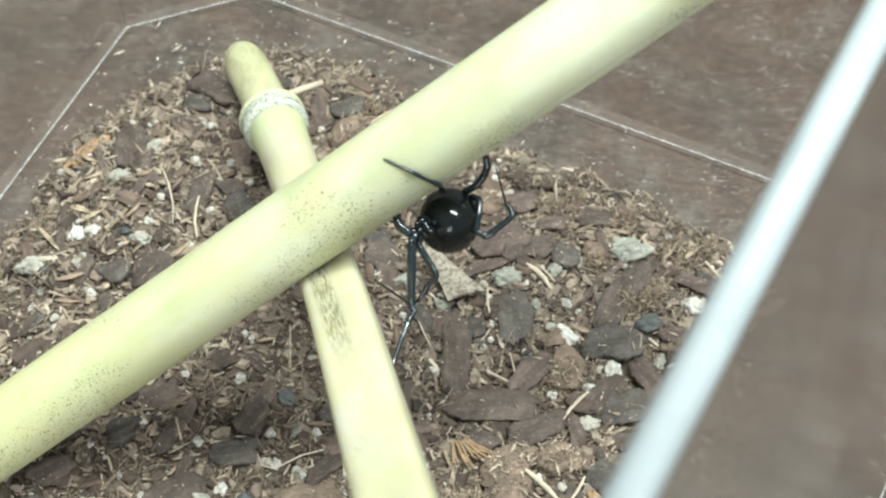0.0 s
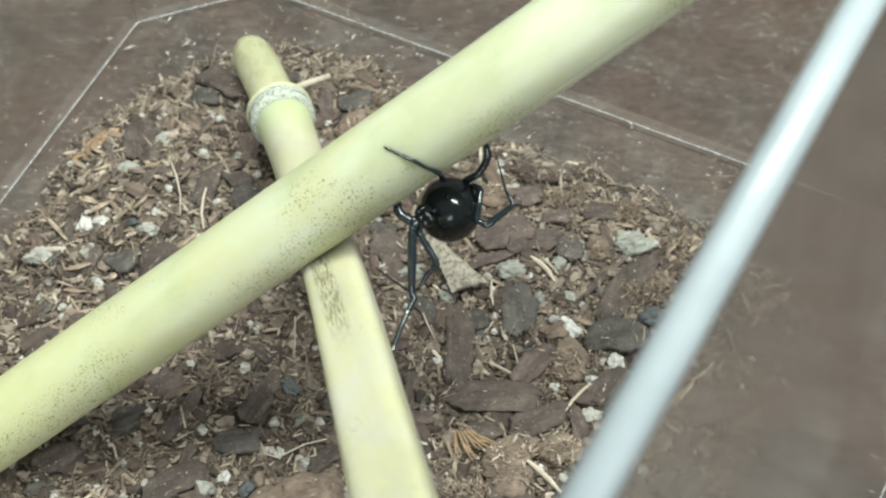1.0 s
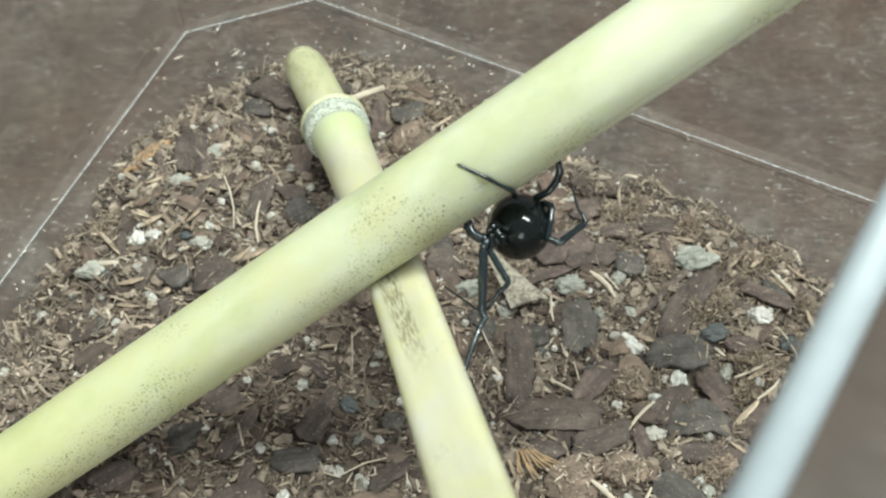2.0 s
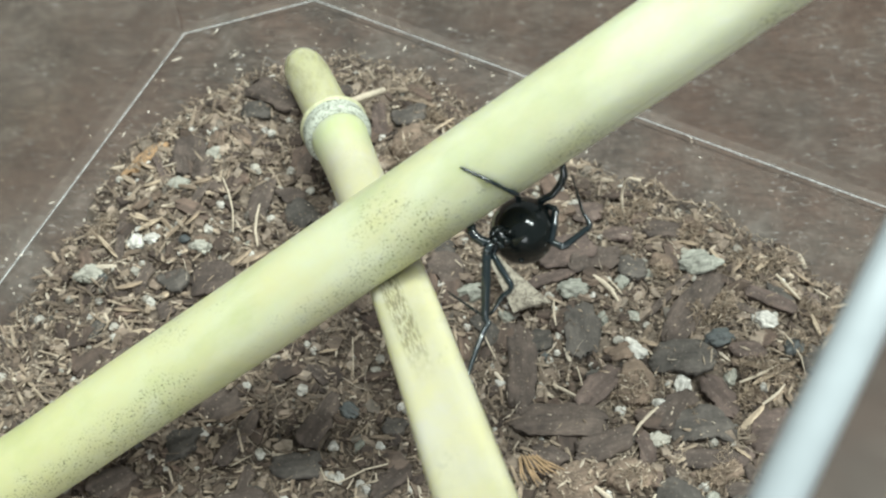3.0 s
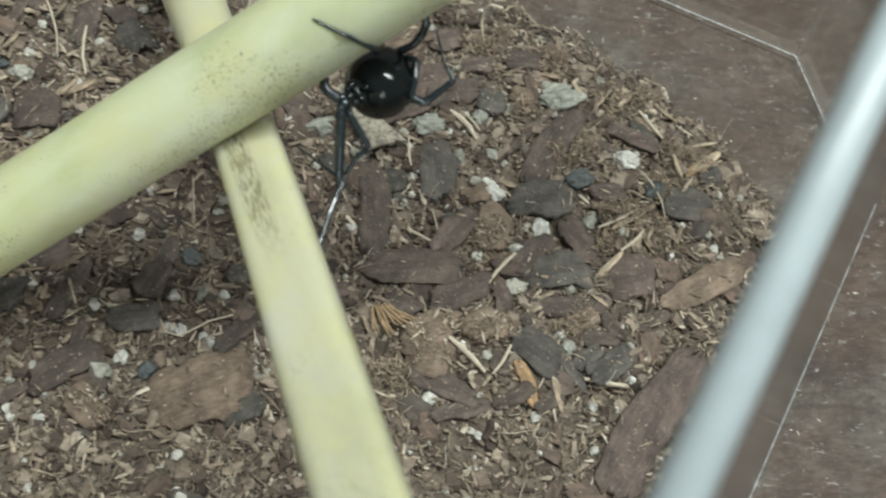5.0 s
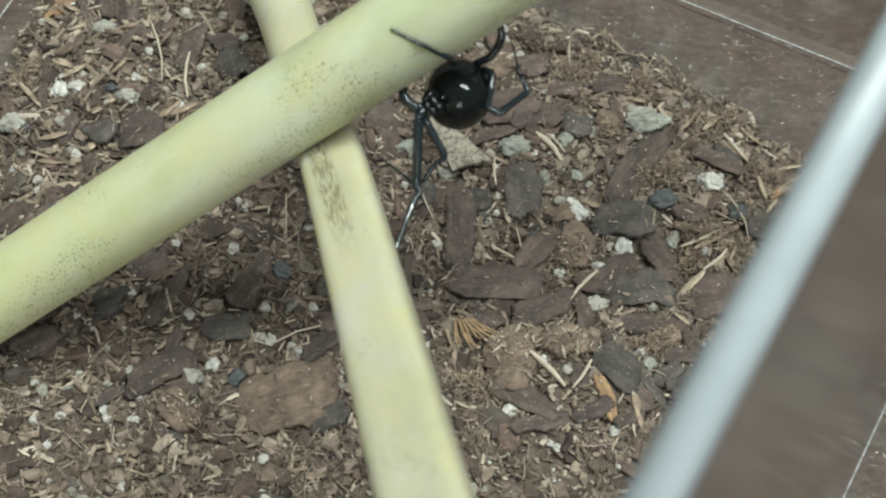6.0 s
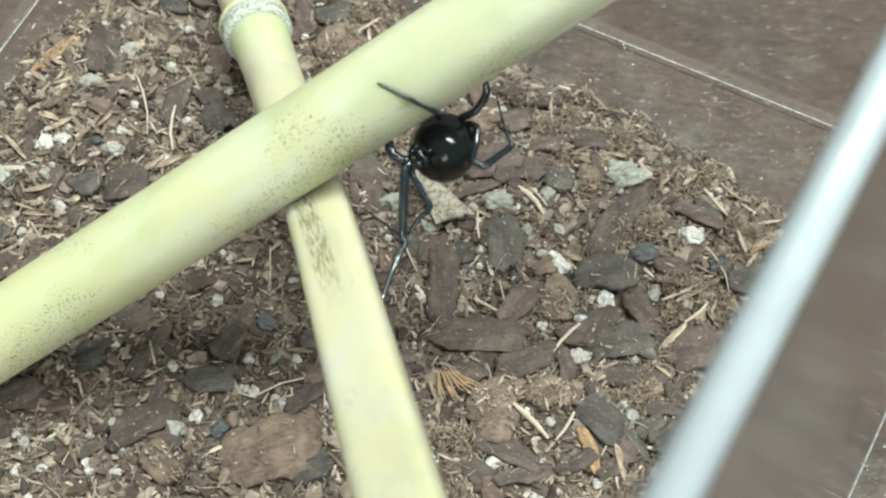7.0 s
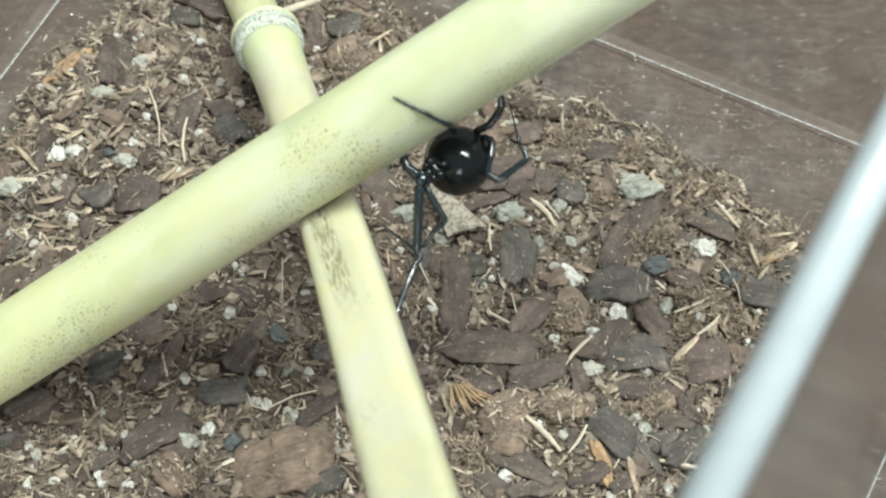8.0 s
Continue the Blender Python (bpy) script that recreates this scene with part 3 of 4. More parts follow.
def crumbs(count=30000):
    rnd = random.Random(11)
    kinds = []
    for s in range(14):
        vs, fs = [], []
        q = random.Random(s)
        base = [Vector((1, 0, 0)), Vector((-1, 0, 0)), Vector((0, 1, 0)), Vector((0, -1, 0)), Vector((0, 0, 1)), Vector((0, 0, -1))]
        vs = [tuple(v * q.uniform(0.5, 1.3)) for v in base]
        fs = [(0, 2, 4), (2, 1, 4), (1, 3, 4), (3, 0, 4), (2, 0, 5), (1, 2, 5), (3, 1, 5), (0, 3, 5)]
        kinds.append((np.array(vs), fs))
    pieces = []
    for x, y, z in spots(count, 12, -0.003):
        vs, fs = rnd.choice(kinds)
        s = 0.00016 + 0.0006 * rnd.random() ** 2.6
        pieces.append((vs * s * np.array((rnd.uniform(0.8, 2.0), 1, 0.7)), fs, lay(x, y, z + s * 0.3, rnd, 0.7)))
    merge("soil_crumbs", pieces, CRUMB, "fine dry brown soil crumbs", "soil")


def fibres(count=17000):
    """Shreds: thin round hairs and flat, nearly straight torn ribbons of husk."""
    rnd = random.Random(21)
    pieces = []
    for x, y, z in spots(count, 22, -0.003, 0.6):
        flat = rnd.random() < 0.56
        big = flat and rnd.random() < (0.28 if x < -0.03 else 0.13 if inside(x, y) < 0.010 else 0.08)
        ln = (0.0008 + 0.0022 * rnd.random() ** 2.0) if flat else (0.0014 + 0.0056 * rnd.random() ** 2.2)
        w = (0.00008 + 0.00022 * rnd.random() ** 2.0) if flat else rnd.uniform(0.00003, 0.00008)
        if big:
            ln, w = rnd.uniform(0.0018, 0.0048), rnd.uniform(0.00018, 0.00046)
        th = 0.35 if flat else 0.9
        vs, fs, cy, cz, slope, lean = [], [], 0.0, 0.0, rnd.gauss(0, 0.06), rnd.gauss(0, 0.06)
        bent = 0.05 if flat else 0.16
        for i in range(6):
            t = w * rnd.uniform(0.65, 1.2) * (1.0 if 0 < i < 5 else rnd.uniform(0.15, 0.8))
            cx = (i / 5 - 0.5 + rnd.uniform(-0.06, 0.06)) * ln
            vs += [(cx, cy - t, cz), (cx, cy + rnd.uniform(-0.4, 0.4) * t, cz + t * th), (cx, cy + t, cz)]
            slope += rnd.gauss(0, bent)
            lean += rnd.gauss(0, bent * 0.7)
            cy += slope * ln * 0.25
            cz += lean * ln * 0.25
        for i in range(5):
            for k in range(3):
                a, b = i * 3 + k, i * 3 + (k + 1) % 3
                fs.append((a, b, b + 3, a + 3))
        fs += [(0, 1, 2), (17, 16, 15)]
        pieces.append((np.array(vs), fs, lay(x, y, z + 0.0004 + 0.0008 * rnd.random(), rnd, 0.38 if big else 0.3)))
    merge("coir_fibres", pieces, FIBRE, "tan coconut fibre shreds scattered over the soil", "fibre")


def floor_dust(count=1150):
    """Specks of soil dust and fibre on the bare box floor round the soil."""
    rnd = random.Random(61)
    pieces = []
    while len(pieces) < count:
        x, y = rnd.uniform(-0.10, 0.10), rnd.uniform(-0.10, 0.066)
        d = -inside(x, y)
        if not 0.0 < d < 0.022 or rnd.random() > (math.exp(-d / 0.008) + 0.10) * (0.45 if x > 0.02 else 1.0):
            continue
        s = 0.00006 + (0.00034 if y > 0.028 or x < -0.05 else 0.00016) * rnd.random() ** 3.5
        st = rnd.uniform(1, 5) if rnd.random() < 0.35 else 1.2
        vs = np.array([(st, 0, 0.2), (-st, 0.2, 0.2), (0, 0.8, 0.1), (0.1, -0.8, 0.1), (0, 0, 0.8), (0, 0, -0.4)]) * s
        fs = [(0, 2, 4), (2, 1, 4), (1, 3, 4), (3, 0, 4), (2, 0, 5), (1, 2, 5), (3, 1, 5), (0, 3, 5)]
        pieces.append((vs, fs, lay(x, y, FLOOR_Z + s * 0.4, rnd, 0.1)))
    merge("floor_dust", pieces, DUST, "pale dust specks on the clear box floor", "dust")


def shard(seed):
    """A small angular flake."""
    rnd = random.Random(seed)
    n = rnd.choice((4, 5, 5, 6))
    off, asp = rnd.uniform(0, 6.28), rnd.uniform(0.3, 0.75)
    rim = [(math.cos(off + 6.283 * (k + rnd.uniform(-0.3, 0.3)) / n), math.sin(off + 6.283 * (k + rnd.uniform(-0.3, 0.3)) / n)) for k in range(n)]
    vs = [(0.5 * c, 0.5 * d * asp, -0.08) for c, d in rim]
    vs += [(0.46 * c + rnd.uniform(-0.05, 0.05), (0.46 * d + rnd.uniform(-0.05, 0.05)) * asp, 0.08 + rnd.uniform(-0.04, 0.04)) for c, d in rim]
    vs.append((0, 0, 0.11))
    fs = [(k, (k + 1) % n, n + (k + 1) % n, n + k) for k in range(n)] + [(n + k, n + (k + 1) % n, 2 * n) for k in range(n)]
    return vs, fs


def bark_bits(count=5200):
    rnd = random.Random(31)
    kinds = [shard(s) for s in range(40)]
    pieces = []
    for x, y, z in spots(count, 32, -0.001, 0.3):
        vs, fs = rnd.choice(kinds)
        s = 0.0010 + 0.0034 * rnd.random() ** 2.4
        pieces.append((np.array(vs) * s * np.array((1, rnd.uniform(0.7, 1.4), 1.2)), fs, lay(x, y, z + 0.0004, rnd, 0.38)))
    merge("bark_bits", pieces, BARK_BITS, "small brown bark bits mixed through the soil", "bark")


def perlite_grains(count=900):
    rnd = random.Random(41)
    kinds = [pebble_mesh(1.0, 100 + s) for s in range(12)]
    pieces = []
    for x, y, z in spots(count, 42, 0.001):
        vs, fs = rnd.choice(kinds)
        s = 0.00028 + 0.00075 * rnd.random() ** 2.2
        pieces.append((np.array(vs) * s, fs, lay(x, y, z + s * 0.4, rnd, 1.0)))
    merge("perlite_grains", pieces, PERLITE, "small white perlite grains in the soil", "perlite")


def bark_chips(count=200):
    rnd = random.Random(51)
    kinds = []
    for s in range(30):
        ln = 0.0034 + 0.0036 * (s / 29) ** 1.5
        vs, fs = bark_mesh(ln, ln * rnd.uniform(0.26, 0.6), rnd.uniform(0.0006, 0.0011), 200 + s, 8, 4)
        kinds.append((mesh_of("bark_chip", vs, fs, BARK), ln))
    for x, y, z in spots(count, 52, 0.002):
        me, ln = rnd.choice(kinds)
        ob = new("bark_chip", me)
        ob.matrix_world = rest_pose(x, y, rnd.uniform(0, 6.283), ln, ln * 0.4, 0.0008, rnd) @ pose(0, 0, 0, rnd.gauss(0, 9), rnd.gauss(0, 9), 0)
        tagged(ob, "rough brown bark chip lying on the soil", "bark chip", "bark chips on the soil")


DUST = litter_material("dust", ((0.0, (0.30, 0.22, 0.16)), (0.5, (0.52, 0.47, 0.40)), (1.0, (0.75, 0.72, 0.66))), 0.9)

# ---- the larger pieces that lie where they lie: x, y in mm, turn in degrees, length, width in mm ----
CHIPS_DARK = [(12.0, -23.0, -92, 17.5, 4.8), (18.2, -34.0, -4, 15.5, 5.4), (26.0, -38.4, 19, 9.7, 4.1), (17.2, -39.8, -32, 5.8, 3.0), (22.5, -54.2, -24, 11.3, 3.4),
    (48.5, -46.3, -2, 5.8, 2.9), (50.7, -44.0, -57, 5.4, 2.0), (-34.9, -50.4, 27, 11.2, 4.8), (-9.1, -45.1, 40, 8.0, 3.2), (-33.2, -45.0, 69, 4.9, 1.9),
    (-42.4, -6.4, -4, 8.0, 6.5), (-49.4, -5.5, 28, 4.5, 4.1), (-55.0, -5.2, 67, 6.7, 2.1), (-60.0, 2.7, -86, 8.6, 1.8), (-34.8, 11.5, 75, 9.0, 2.7),
    (-29.5, 13.1, 19, 4.9, 3.0)]
CHIPS_DARK2 = [(-46.2, 12.2, 61, 6.8, 1.6), (53.4, -11.6, -28, 6.1, 1.7), (26.5, -2.0, 14, 9.7, 3.9), (-0.5, -4.7, -20, 6.8, 5.4), (43.2, -40.8, 1, 10.6, 3.0),
    (25.5, -58.0, 10, 9.3, 2.5), (33.6, -55.9, 27, 6.7, 2.2), (-34.5, 35.6, -39, 11.2, 4.4), (-39.3, 26.9, -40, 6.7, 2.4), (-51.0, 20.4, -75, 6.8, 2.3),
    (-34.3, 10.8, 77, 10.4, 2.9), (-21.0, -31.8, 55, 7.5, 3.0), (-35.2, -37.5, 58, 10.6, 2.5), (39.4, -56.4, 35, 5.8, 2.3)]
CHIPS_RED = [(46.4, -29.1, -64, 8.4, 4.1), (54.6, -36.5, 6, 7.7, 7.2), (57.4, -10.3, -27, 9.1, 2.5), (65.7, -8.9, -24, 3.1, 2.8),
    (26.5, -27.4, -133, 10.1, 4.1), (18.7, -5.8, 16, 8.6, 2.2), (21.0, 0.2, 7, 10.3, 6.0), (32.6, -39.0, -75, 6.1, 2.9)]
CHIPS_GREY = [(23.5, -16.2, -91, 10.5, 5.9), (40.8, -21.9, -2, 10.8, 6.0), (42.2, -34.9, 4, 11.0, 5.5), (37.7, -48.8, -42, 8.4, 5.4), (42.8, -50.7, -57, 9.0, 1.9),
    (46.3, -49.4, 31, 5.1, 2.7), (49.6, -50.4, 33, 7.8, 4.0), (-25.1, -41.8, 1, 8.2, 4.3), (59.7, -7.9, -14, 5.2, 2.5), (65.4, -22.7, -6, 8.1, 5.4),
    (-8.8, -34.7, 4, 3.7, 3.4), (-26.9, 8.0, 35, 5.8, 5.9), (-37.6, 33.0, -11, 5.7, 3.8), (-9.3, -55.8, 28, 7.9, 5.5)]
CHIPS_TAN = [(-14.8, -53.6, 17, 16.0, 9.4), (-30.9, -55.9, -47, 7.7, 4.6), (21.2, -44.2, 24, 10.2, 5.5), (21.0, -48.5, 3, 7.3, 5.9), (35.8, -53.9, -73, 7.2, 2.0),
    (31.8, -28.1, 6, 5.9, 8.3), (30.1, -44.4, 17, 6.8, 4.8), (-58.6, 22.5, 60, 11.5, 3.6), (69.5, -14.4, 35, 8.2, 1.4), (18.3, 9.5, -17, 8.6, 5.0),
    (45.9, -43.2, 32, 5.7, 3.3), (38.6, -2.7, -42, 4.5, 2.7), (29.9, -20.2, 21, 4.7, 2.9), (-5.2, 23.4, 32, 8.8, 6.5), (67.0, -36.6, 28, 16.4, 4.7)]
GRAINS_WHITE = [(32.8, -20.1, 1.94), (31.4, -23.3, 0.67), (34.6, -23.8, 0.87), (40.4, -26.6, 1.92), (35.9, -30.9, 1.24), (-57.1, 1.4, 1.66), (-54.3, 2.8, 1.28), 
    (-34.3, -27.9, 0.93), (-7.2, -40.8, 0.64), (-17.9, -44.1, 1.00), (-14.4, -45.2, 0.81), (-11.4, -38.2, 1.01), (20.4, -55.9, 1.52), (55.9, -14.5, 1.88), (-27.1, -48.3, 1.34),
    (8.9, -27.0, 0.76), (-6.1, -45.9, 0.63), (-47.8, -50.2, 0.79), (-38.3, -57.9, 1.05), (-57.7, -49.0, 0.71)]
GRAINS_PALE = [(-64.9, -4.3, 2.70), (22.7, -7.7, 2.68), (31.2, -5.9, 1.60), (36.3, -4.3, 1.30), (4.4, -7.8, 2.46), (10.5, -13.3, 1.37), (27.5, -13.5, 1.37), (32.9, -12.6, 1.38), (45.4, -2.9, 3.23),
    (35.1, -37.0, 2.07), (43.5, -47.3, 1.29), (-50.8, 14.8, 2.01), (-36.4, 18.3, 1.12), (-36.0, 1.5, 0.99), (-34.3, 8.6, 1.00), (-14.6, -38.2, 1.19), (-29.8, -50.7, 1.60),
    (48.7, -25.4, 1.45), (-45.2, 0.7, 1.67), (-44.4, 21.8, 1.43), (-45.5, 22.4, 1.02), (-21.7, -12.8, 0.77), (-49.4, -52.6, 0.97), (-53.7, -52.6, 1.05)]
GRAINS_SLATE = [(-62.5, -5.4, 1.25), (-48.4, 2.6, 1.08), (47.3, -18.5, 2.25), (59.8, -20.4, 1.86), (16.6, -20.9, 1.06), (-22.9, -50.4, 1.61), (-16.8, -31.7, 1.75)]
STRAWS = [(-40.8, 9.4, -76, 12.8, 0.6), (-34.4, 3.6, -88, 8.8, 0.9), (28.1, -8.3, -51, 6.7, 1.2), (18.8, -14.0, -88, 5.2, 0.7), (33.0, -34.6, -132, 7.2, 1.1),
    (26.7, -48.9, -47, 8.0, 1.2), (32.1, -49.9, -124, 5.6, 0.9), (7.3, -19.8, -67, 5.1, 0.4), (1.4, -2.3, -46, 3.5, 0.4), (22.7, -26.0, -79, 4.5, 0.4),
    (21.1, -29.1, -34, 7.6, 0.7), (48.5, -53.6, -14, 6.4, 1.0), (29.7, -7.0, -54, 4.8, 0.5), (53.0, -25.9, 25, 7.8, 0.6), (55.0, -29.8, 41, 5.6, 0.8),
    (59.6, -21.8, -69, 8.5, 0.4), (61.1, -7.1, -58, 6.6, 0.7), (-16.4, -21.8, -87, 7.4, 0.4)]


CHIPS_DARK3 = [(43.3, -11.7, -125, 17.0, 5.0), (39.8, -8.6, 43, 10.7, 1.4), (39.5, 4.5, 1, 6.6, 4.0), (38.9, -31.7, 43, 8.9, 4.0), (37.1, -44.1, -72, 4.6, 1.5), (-38.4, -30.8, 23, 8.2, 4.8), (-42.3, -54.0, 34, 5.4, 1.9), (-29.8, -50.5, -81, 6.6, 2.3), (-22.7, -24.9, -35, 5.0, 2.0),
    (-22.1, -35.9, 56, 6.1, 3.9), (-49.3, 24.1, -82, 8.1, 5.7), (-46.5, 18.4, 2, 4.3, 4.2), (-50.3, -11.3, 43, 3.3, 2.8), (58.5, -42.1, 27, 6.7, 2.2), (-55.1, -45.2, 34, 6.9, 4.0)]
CHIPS_GREY2 = [(33.3, -2.6, -17, 5.2, 4.2), (16.3, -18.6, 1, 3.9, 3.9), (-44.5, -37.7, 16, 6.0, 4.8), (-7.6, 32.0, 20, 6.7, 4.4), (-49.5, -5.3, 30, 4.6, 4.6), (-62.0, -16.1, 71, 4.6, 2.0), (71.4, -16.0, 43, 5.3, 2.5), (6.5, -16.4, -51, 6.2, 3.1),
    (-1.1, 0.6, 14, 5.1, 3.5)]
CHIPS_RED2 = [(56.1, -60.2, 53, 27.5, 7.6), (31.1, 3.7, 1, 5.5, 3.5), (26.2, 9.8, 22, 6.1, 4.2), (49.7, -39.8, 55, 4.9, 1.8), (-55.0, 18.9, -66, 5.9, 1.4), (-37.9, -58.0, 55, 2.7, 1.3), (-34.7, -58.9, -40, 3.3, 1.5), (-13.1, 30.3, -83, 8.3, 2.7), (5.7, -37.0, -9, 5.6, 2.2),
    (51.9, -21.2, 1, 5.9, 2.8)]
CHIPS_TAN2 = [(-38.9, 26.3, -37, 6.9, 2.1), (-45.3, 26.2, 83, 5.7, 1.3), (-43.7, 25.7, 90, 5.8, 1.1), (-35.5, -32.9, 34, 5.2, 1.4), (-45.2, 0.7, 23, 3.2, 2.8), (-55.7, 10.1, -146, 5.6, 1.9), (-48.0, -22.0, 26, 4.9, 1.7)]
SHREDS = [(52.4, -23.9, -20, 6.5, 0.9), (54.0, -26.7, 24, 4.7, 0.8), (57.3, -24.3, 29, 5.5, 0.9), (56.3, -29.1, 50, 4.4, 0.8), (57.7, -29.6, -62, 4.9, 1.0), (51.0, -33.8, 41, 6.6, 1.1), (52.6, -32.7, 61, 3.8, 0.8), (51.4, -27.1, 67, 3.7, 0.8),
    (61.6, -31.7, 11, 4.2, 0.4), (63.6, -27.8, 61, 4.6, 0.7), (70.7, -13.4, 34, 7.2, 1.4), (64.5, -3.7, -42, 5.0, 0.7), (54.6, -7.3, -70, 4.8, 0.7), (60.9, -7.2, -48, 6.0, 1.0), (69.5, -10.2, 4, 6.4, 0.6), (64.5, -15.5, 103, 4.5, 0.8)]
SHREDS2 = [(-62.1, 0.7, -46, 5.9, 0.7), (-63.1, 2.0, 135, 6.4, 0.7), (-56.9, 18.9, -35, 4.1, 0.9), (-55.2, 14.0, 24, 3.1, 1.2), (-57.0, 6.5, -24, 4.0, 1.1), (-54.7, 5.4, 40, 4.7, 1.0), (-51.7, 5.7, -46, 3.2, 1.0), (-47.0, 6.2, 52, 3.8, 0.8),
    (-49.5, 5.5, 60, 7.5, 0.7), (-57.4, -7.3, 21, 4.9, 0.9), (-56.8, -12.3, 8, 4.7, 0.8), (-53.4, -16.3, 14, 4.7, 1.0), (-51.0, -8.5, 33, 2.1, 1.3), (-38.0, -2.6, 33, 6.6, 0.9), (-34.9, -2.0, 30, 4.8, 1.1), (-45.8, 14.9, 24, 3.2, 1.1)]
SHREDS3 = [(-21.0, -20.5, -175, 3.3, 0.5), (-17.2, 12.6, -157, 6.5, 0.6), (-6.9, 26.9, 22, 5.6, 1.0), (-3.3, 26.7, 33, 9.8, 0.6), (-1.8, 30.3, -19, 5.6, 1.3), (-1.0, 30.0, -67, 9.8, 0.5), (-5.6, 34.8, -15, 6.7, 1.2), (11.2, -44.2, -65, 4.3, 0.6),
    (40.8, -55.2, -76, 5.7, 1.3), (41.7, -35.9, 1, 4.7, 0.6), (48.9, -39.8, -36, 3.3, 0.6), (35.5, -18.8, -15, 4.0, 0.7), (43.7, 1.6, -15, 4.1, 0.7), (49.1, -0.6, -51, 4.4, 0.7), (52.7, -2.5, 47, 4.0, 0.7), (57.4, -1.8, 46, 5.7, 0.8)]
GRAINS_PALE2 = [(-43.2, -51.6, 0.9), (-20.2, -51.5, 1), (43.1, -0.1, 1)]
GRAINS_WHITE2 = [(-43.1, -56.2, 0.95), (-50, -57.2, 0.85), (-54.2, -57.7, 0.75), (2.1, -48.2, 0.8), (4.1, -25.8, 0.6), (60.6, -40.6, 0.7), (17.4, 0.4, 0.8)]
COIR_CLUMPS2 = [(35.5, 9.8, 4), (44.9, 4.0, 4), (54.1, -1.0, 4), (58.9, -0.7, 4), (48.7, -12.5, 3.5), (64.6, -12.2, 4), (68.4, -13.4, 4), (38.8, -4.3, 2.6),
    (31.8, 7.9, 3.4), (-2.8, 30.6, 4), (0.9, 26.8, 3), (60.0, -27.4, 3.5), (43.5, -43.8, 3), (-48.8, -19.4, 3.5)]
COIR_CLUMPS = [(31.4, -29.6, 4.0), (30.2, -44.2, 4.5), (45.8, -42.3, 4.5), (54.4, -25.1, 5.5), (51.3, -29.9, 3.0), (15.4, -52.5, 5.0), (-30.6, -56.2, 3.5), (-8.8, 21.9, 5.0), (-63.2, 4.9, 4.0), (-45.6, -15.9, 4.0), (60.9, -20.2, 4.0), (41.5, -33.1, 2.5), (43.8, -12.9, 3.5)]
ALL_CHIPS = CHIPS_DARK + CHIPS_DARK2 + CHIPS_DARK3 + CHIPS_RED + CHIPS_RED2 + CHIPS_GREY + CHIPS_GREY2 + CHIPS_TAN + CHIPS_TAN2
FEET = [(x * 0.001, y * 0.001, math.cos(radians(turn)), math.sin(radians(turn)), ln * 0.0005, w * 0.0005) for x, y, turn, ln, w in ALL_CHIPS]
FEET += [(x * 0.001, y * 0.001, 1.0, 0.0, r * 0.0010, r * 0.0008) for x, y, r in GRAINS_WHITE + GRAINS_WHITE2 + GRAINS_PALE + GRAINS_PALE2 + GRAINS_SLATE]


def covered(x, y):
    """Whether one of the larger pieces lies there."""
    for cx, cy, c, s, a, b in FEET:
        dx, dy = x - cx, y - cy
        if abs(dx) + abs(dy) < 0.03 and abs((dx * c + dy * s) / a) ** 3 + abs((dy * c - dx * s) / b) ** 3 < 0.7:
            return True
    return False


def rest_pose(x, y, turn, ln, w, thick, rnd, top=0.55):
    """A pose that lies on the lie of the soil under a piece, on its higher points."""
    c, s = math.cos(turn), math.sin(turn)
    rows = []
    for u in (-0.42, -0.2, 0.0, 0.2, 0.42):
        for v in (-0.4, 0.0, 0.4):
            rows.append((u * ln, v * w, max(soil_z(x + u * ln * c - v * w * s, y + u * ln * s + v * w * c), FLOOR_Z)))
    a = np.array(rows)
    k, *_ = np.linalg.lstsq(np.c_[a[:, :2], np.ones(len(a))], a[:, 2], rcond=None)
    gap = float(np.max(a[:, 2] - np.c_[a[:, :2], np.ones(len(a))] @ k))
    gx, gy = max(-0.5, min(0.5, k[0])), max(-0.5, min(0.5, k[1]))
    z = float(k[2]) + gap * top + thick * 0.5 + 0.0002
    return Matrix.Translation((x, y, z)) @ Euler((0, 0, turn)).to_matrix().to_4x4() @ Euler((math.atan(gy) + rnd.gauss(0, 0.05), -math.atan(gx) + rnd.gauss(0, 0.03), 0)).to_matrix().to_4x4()


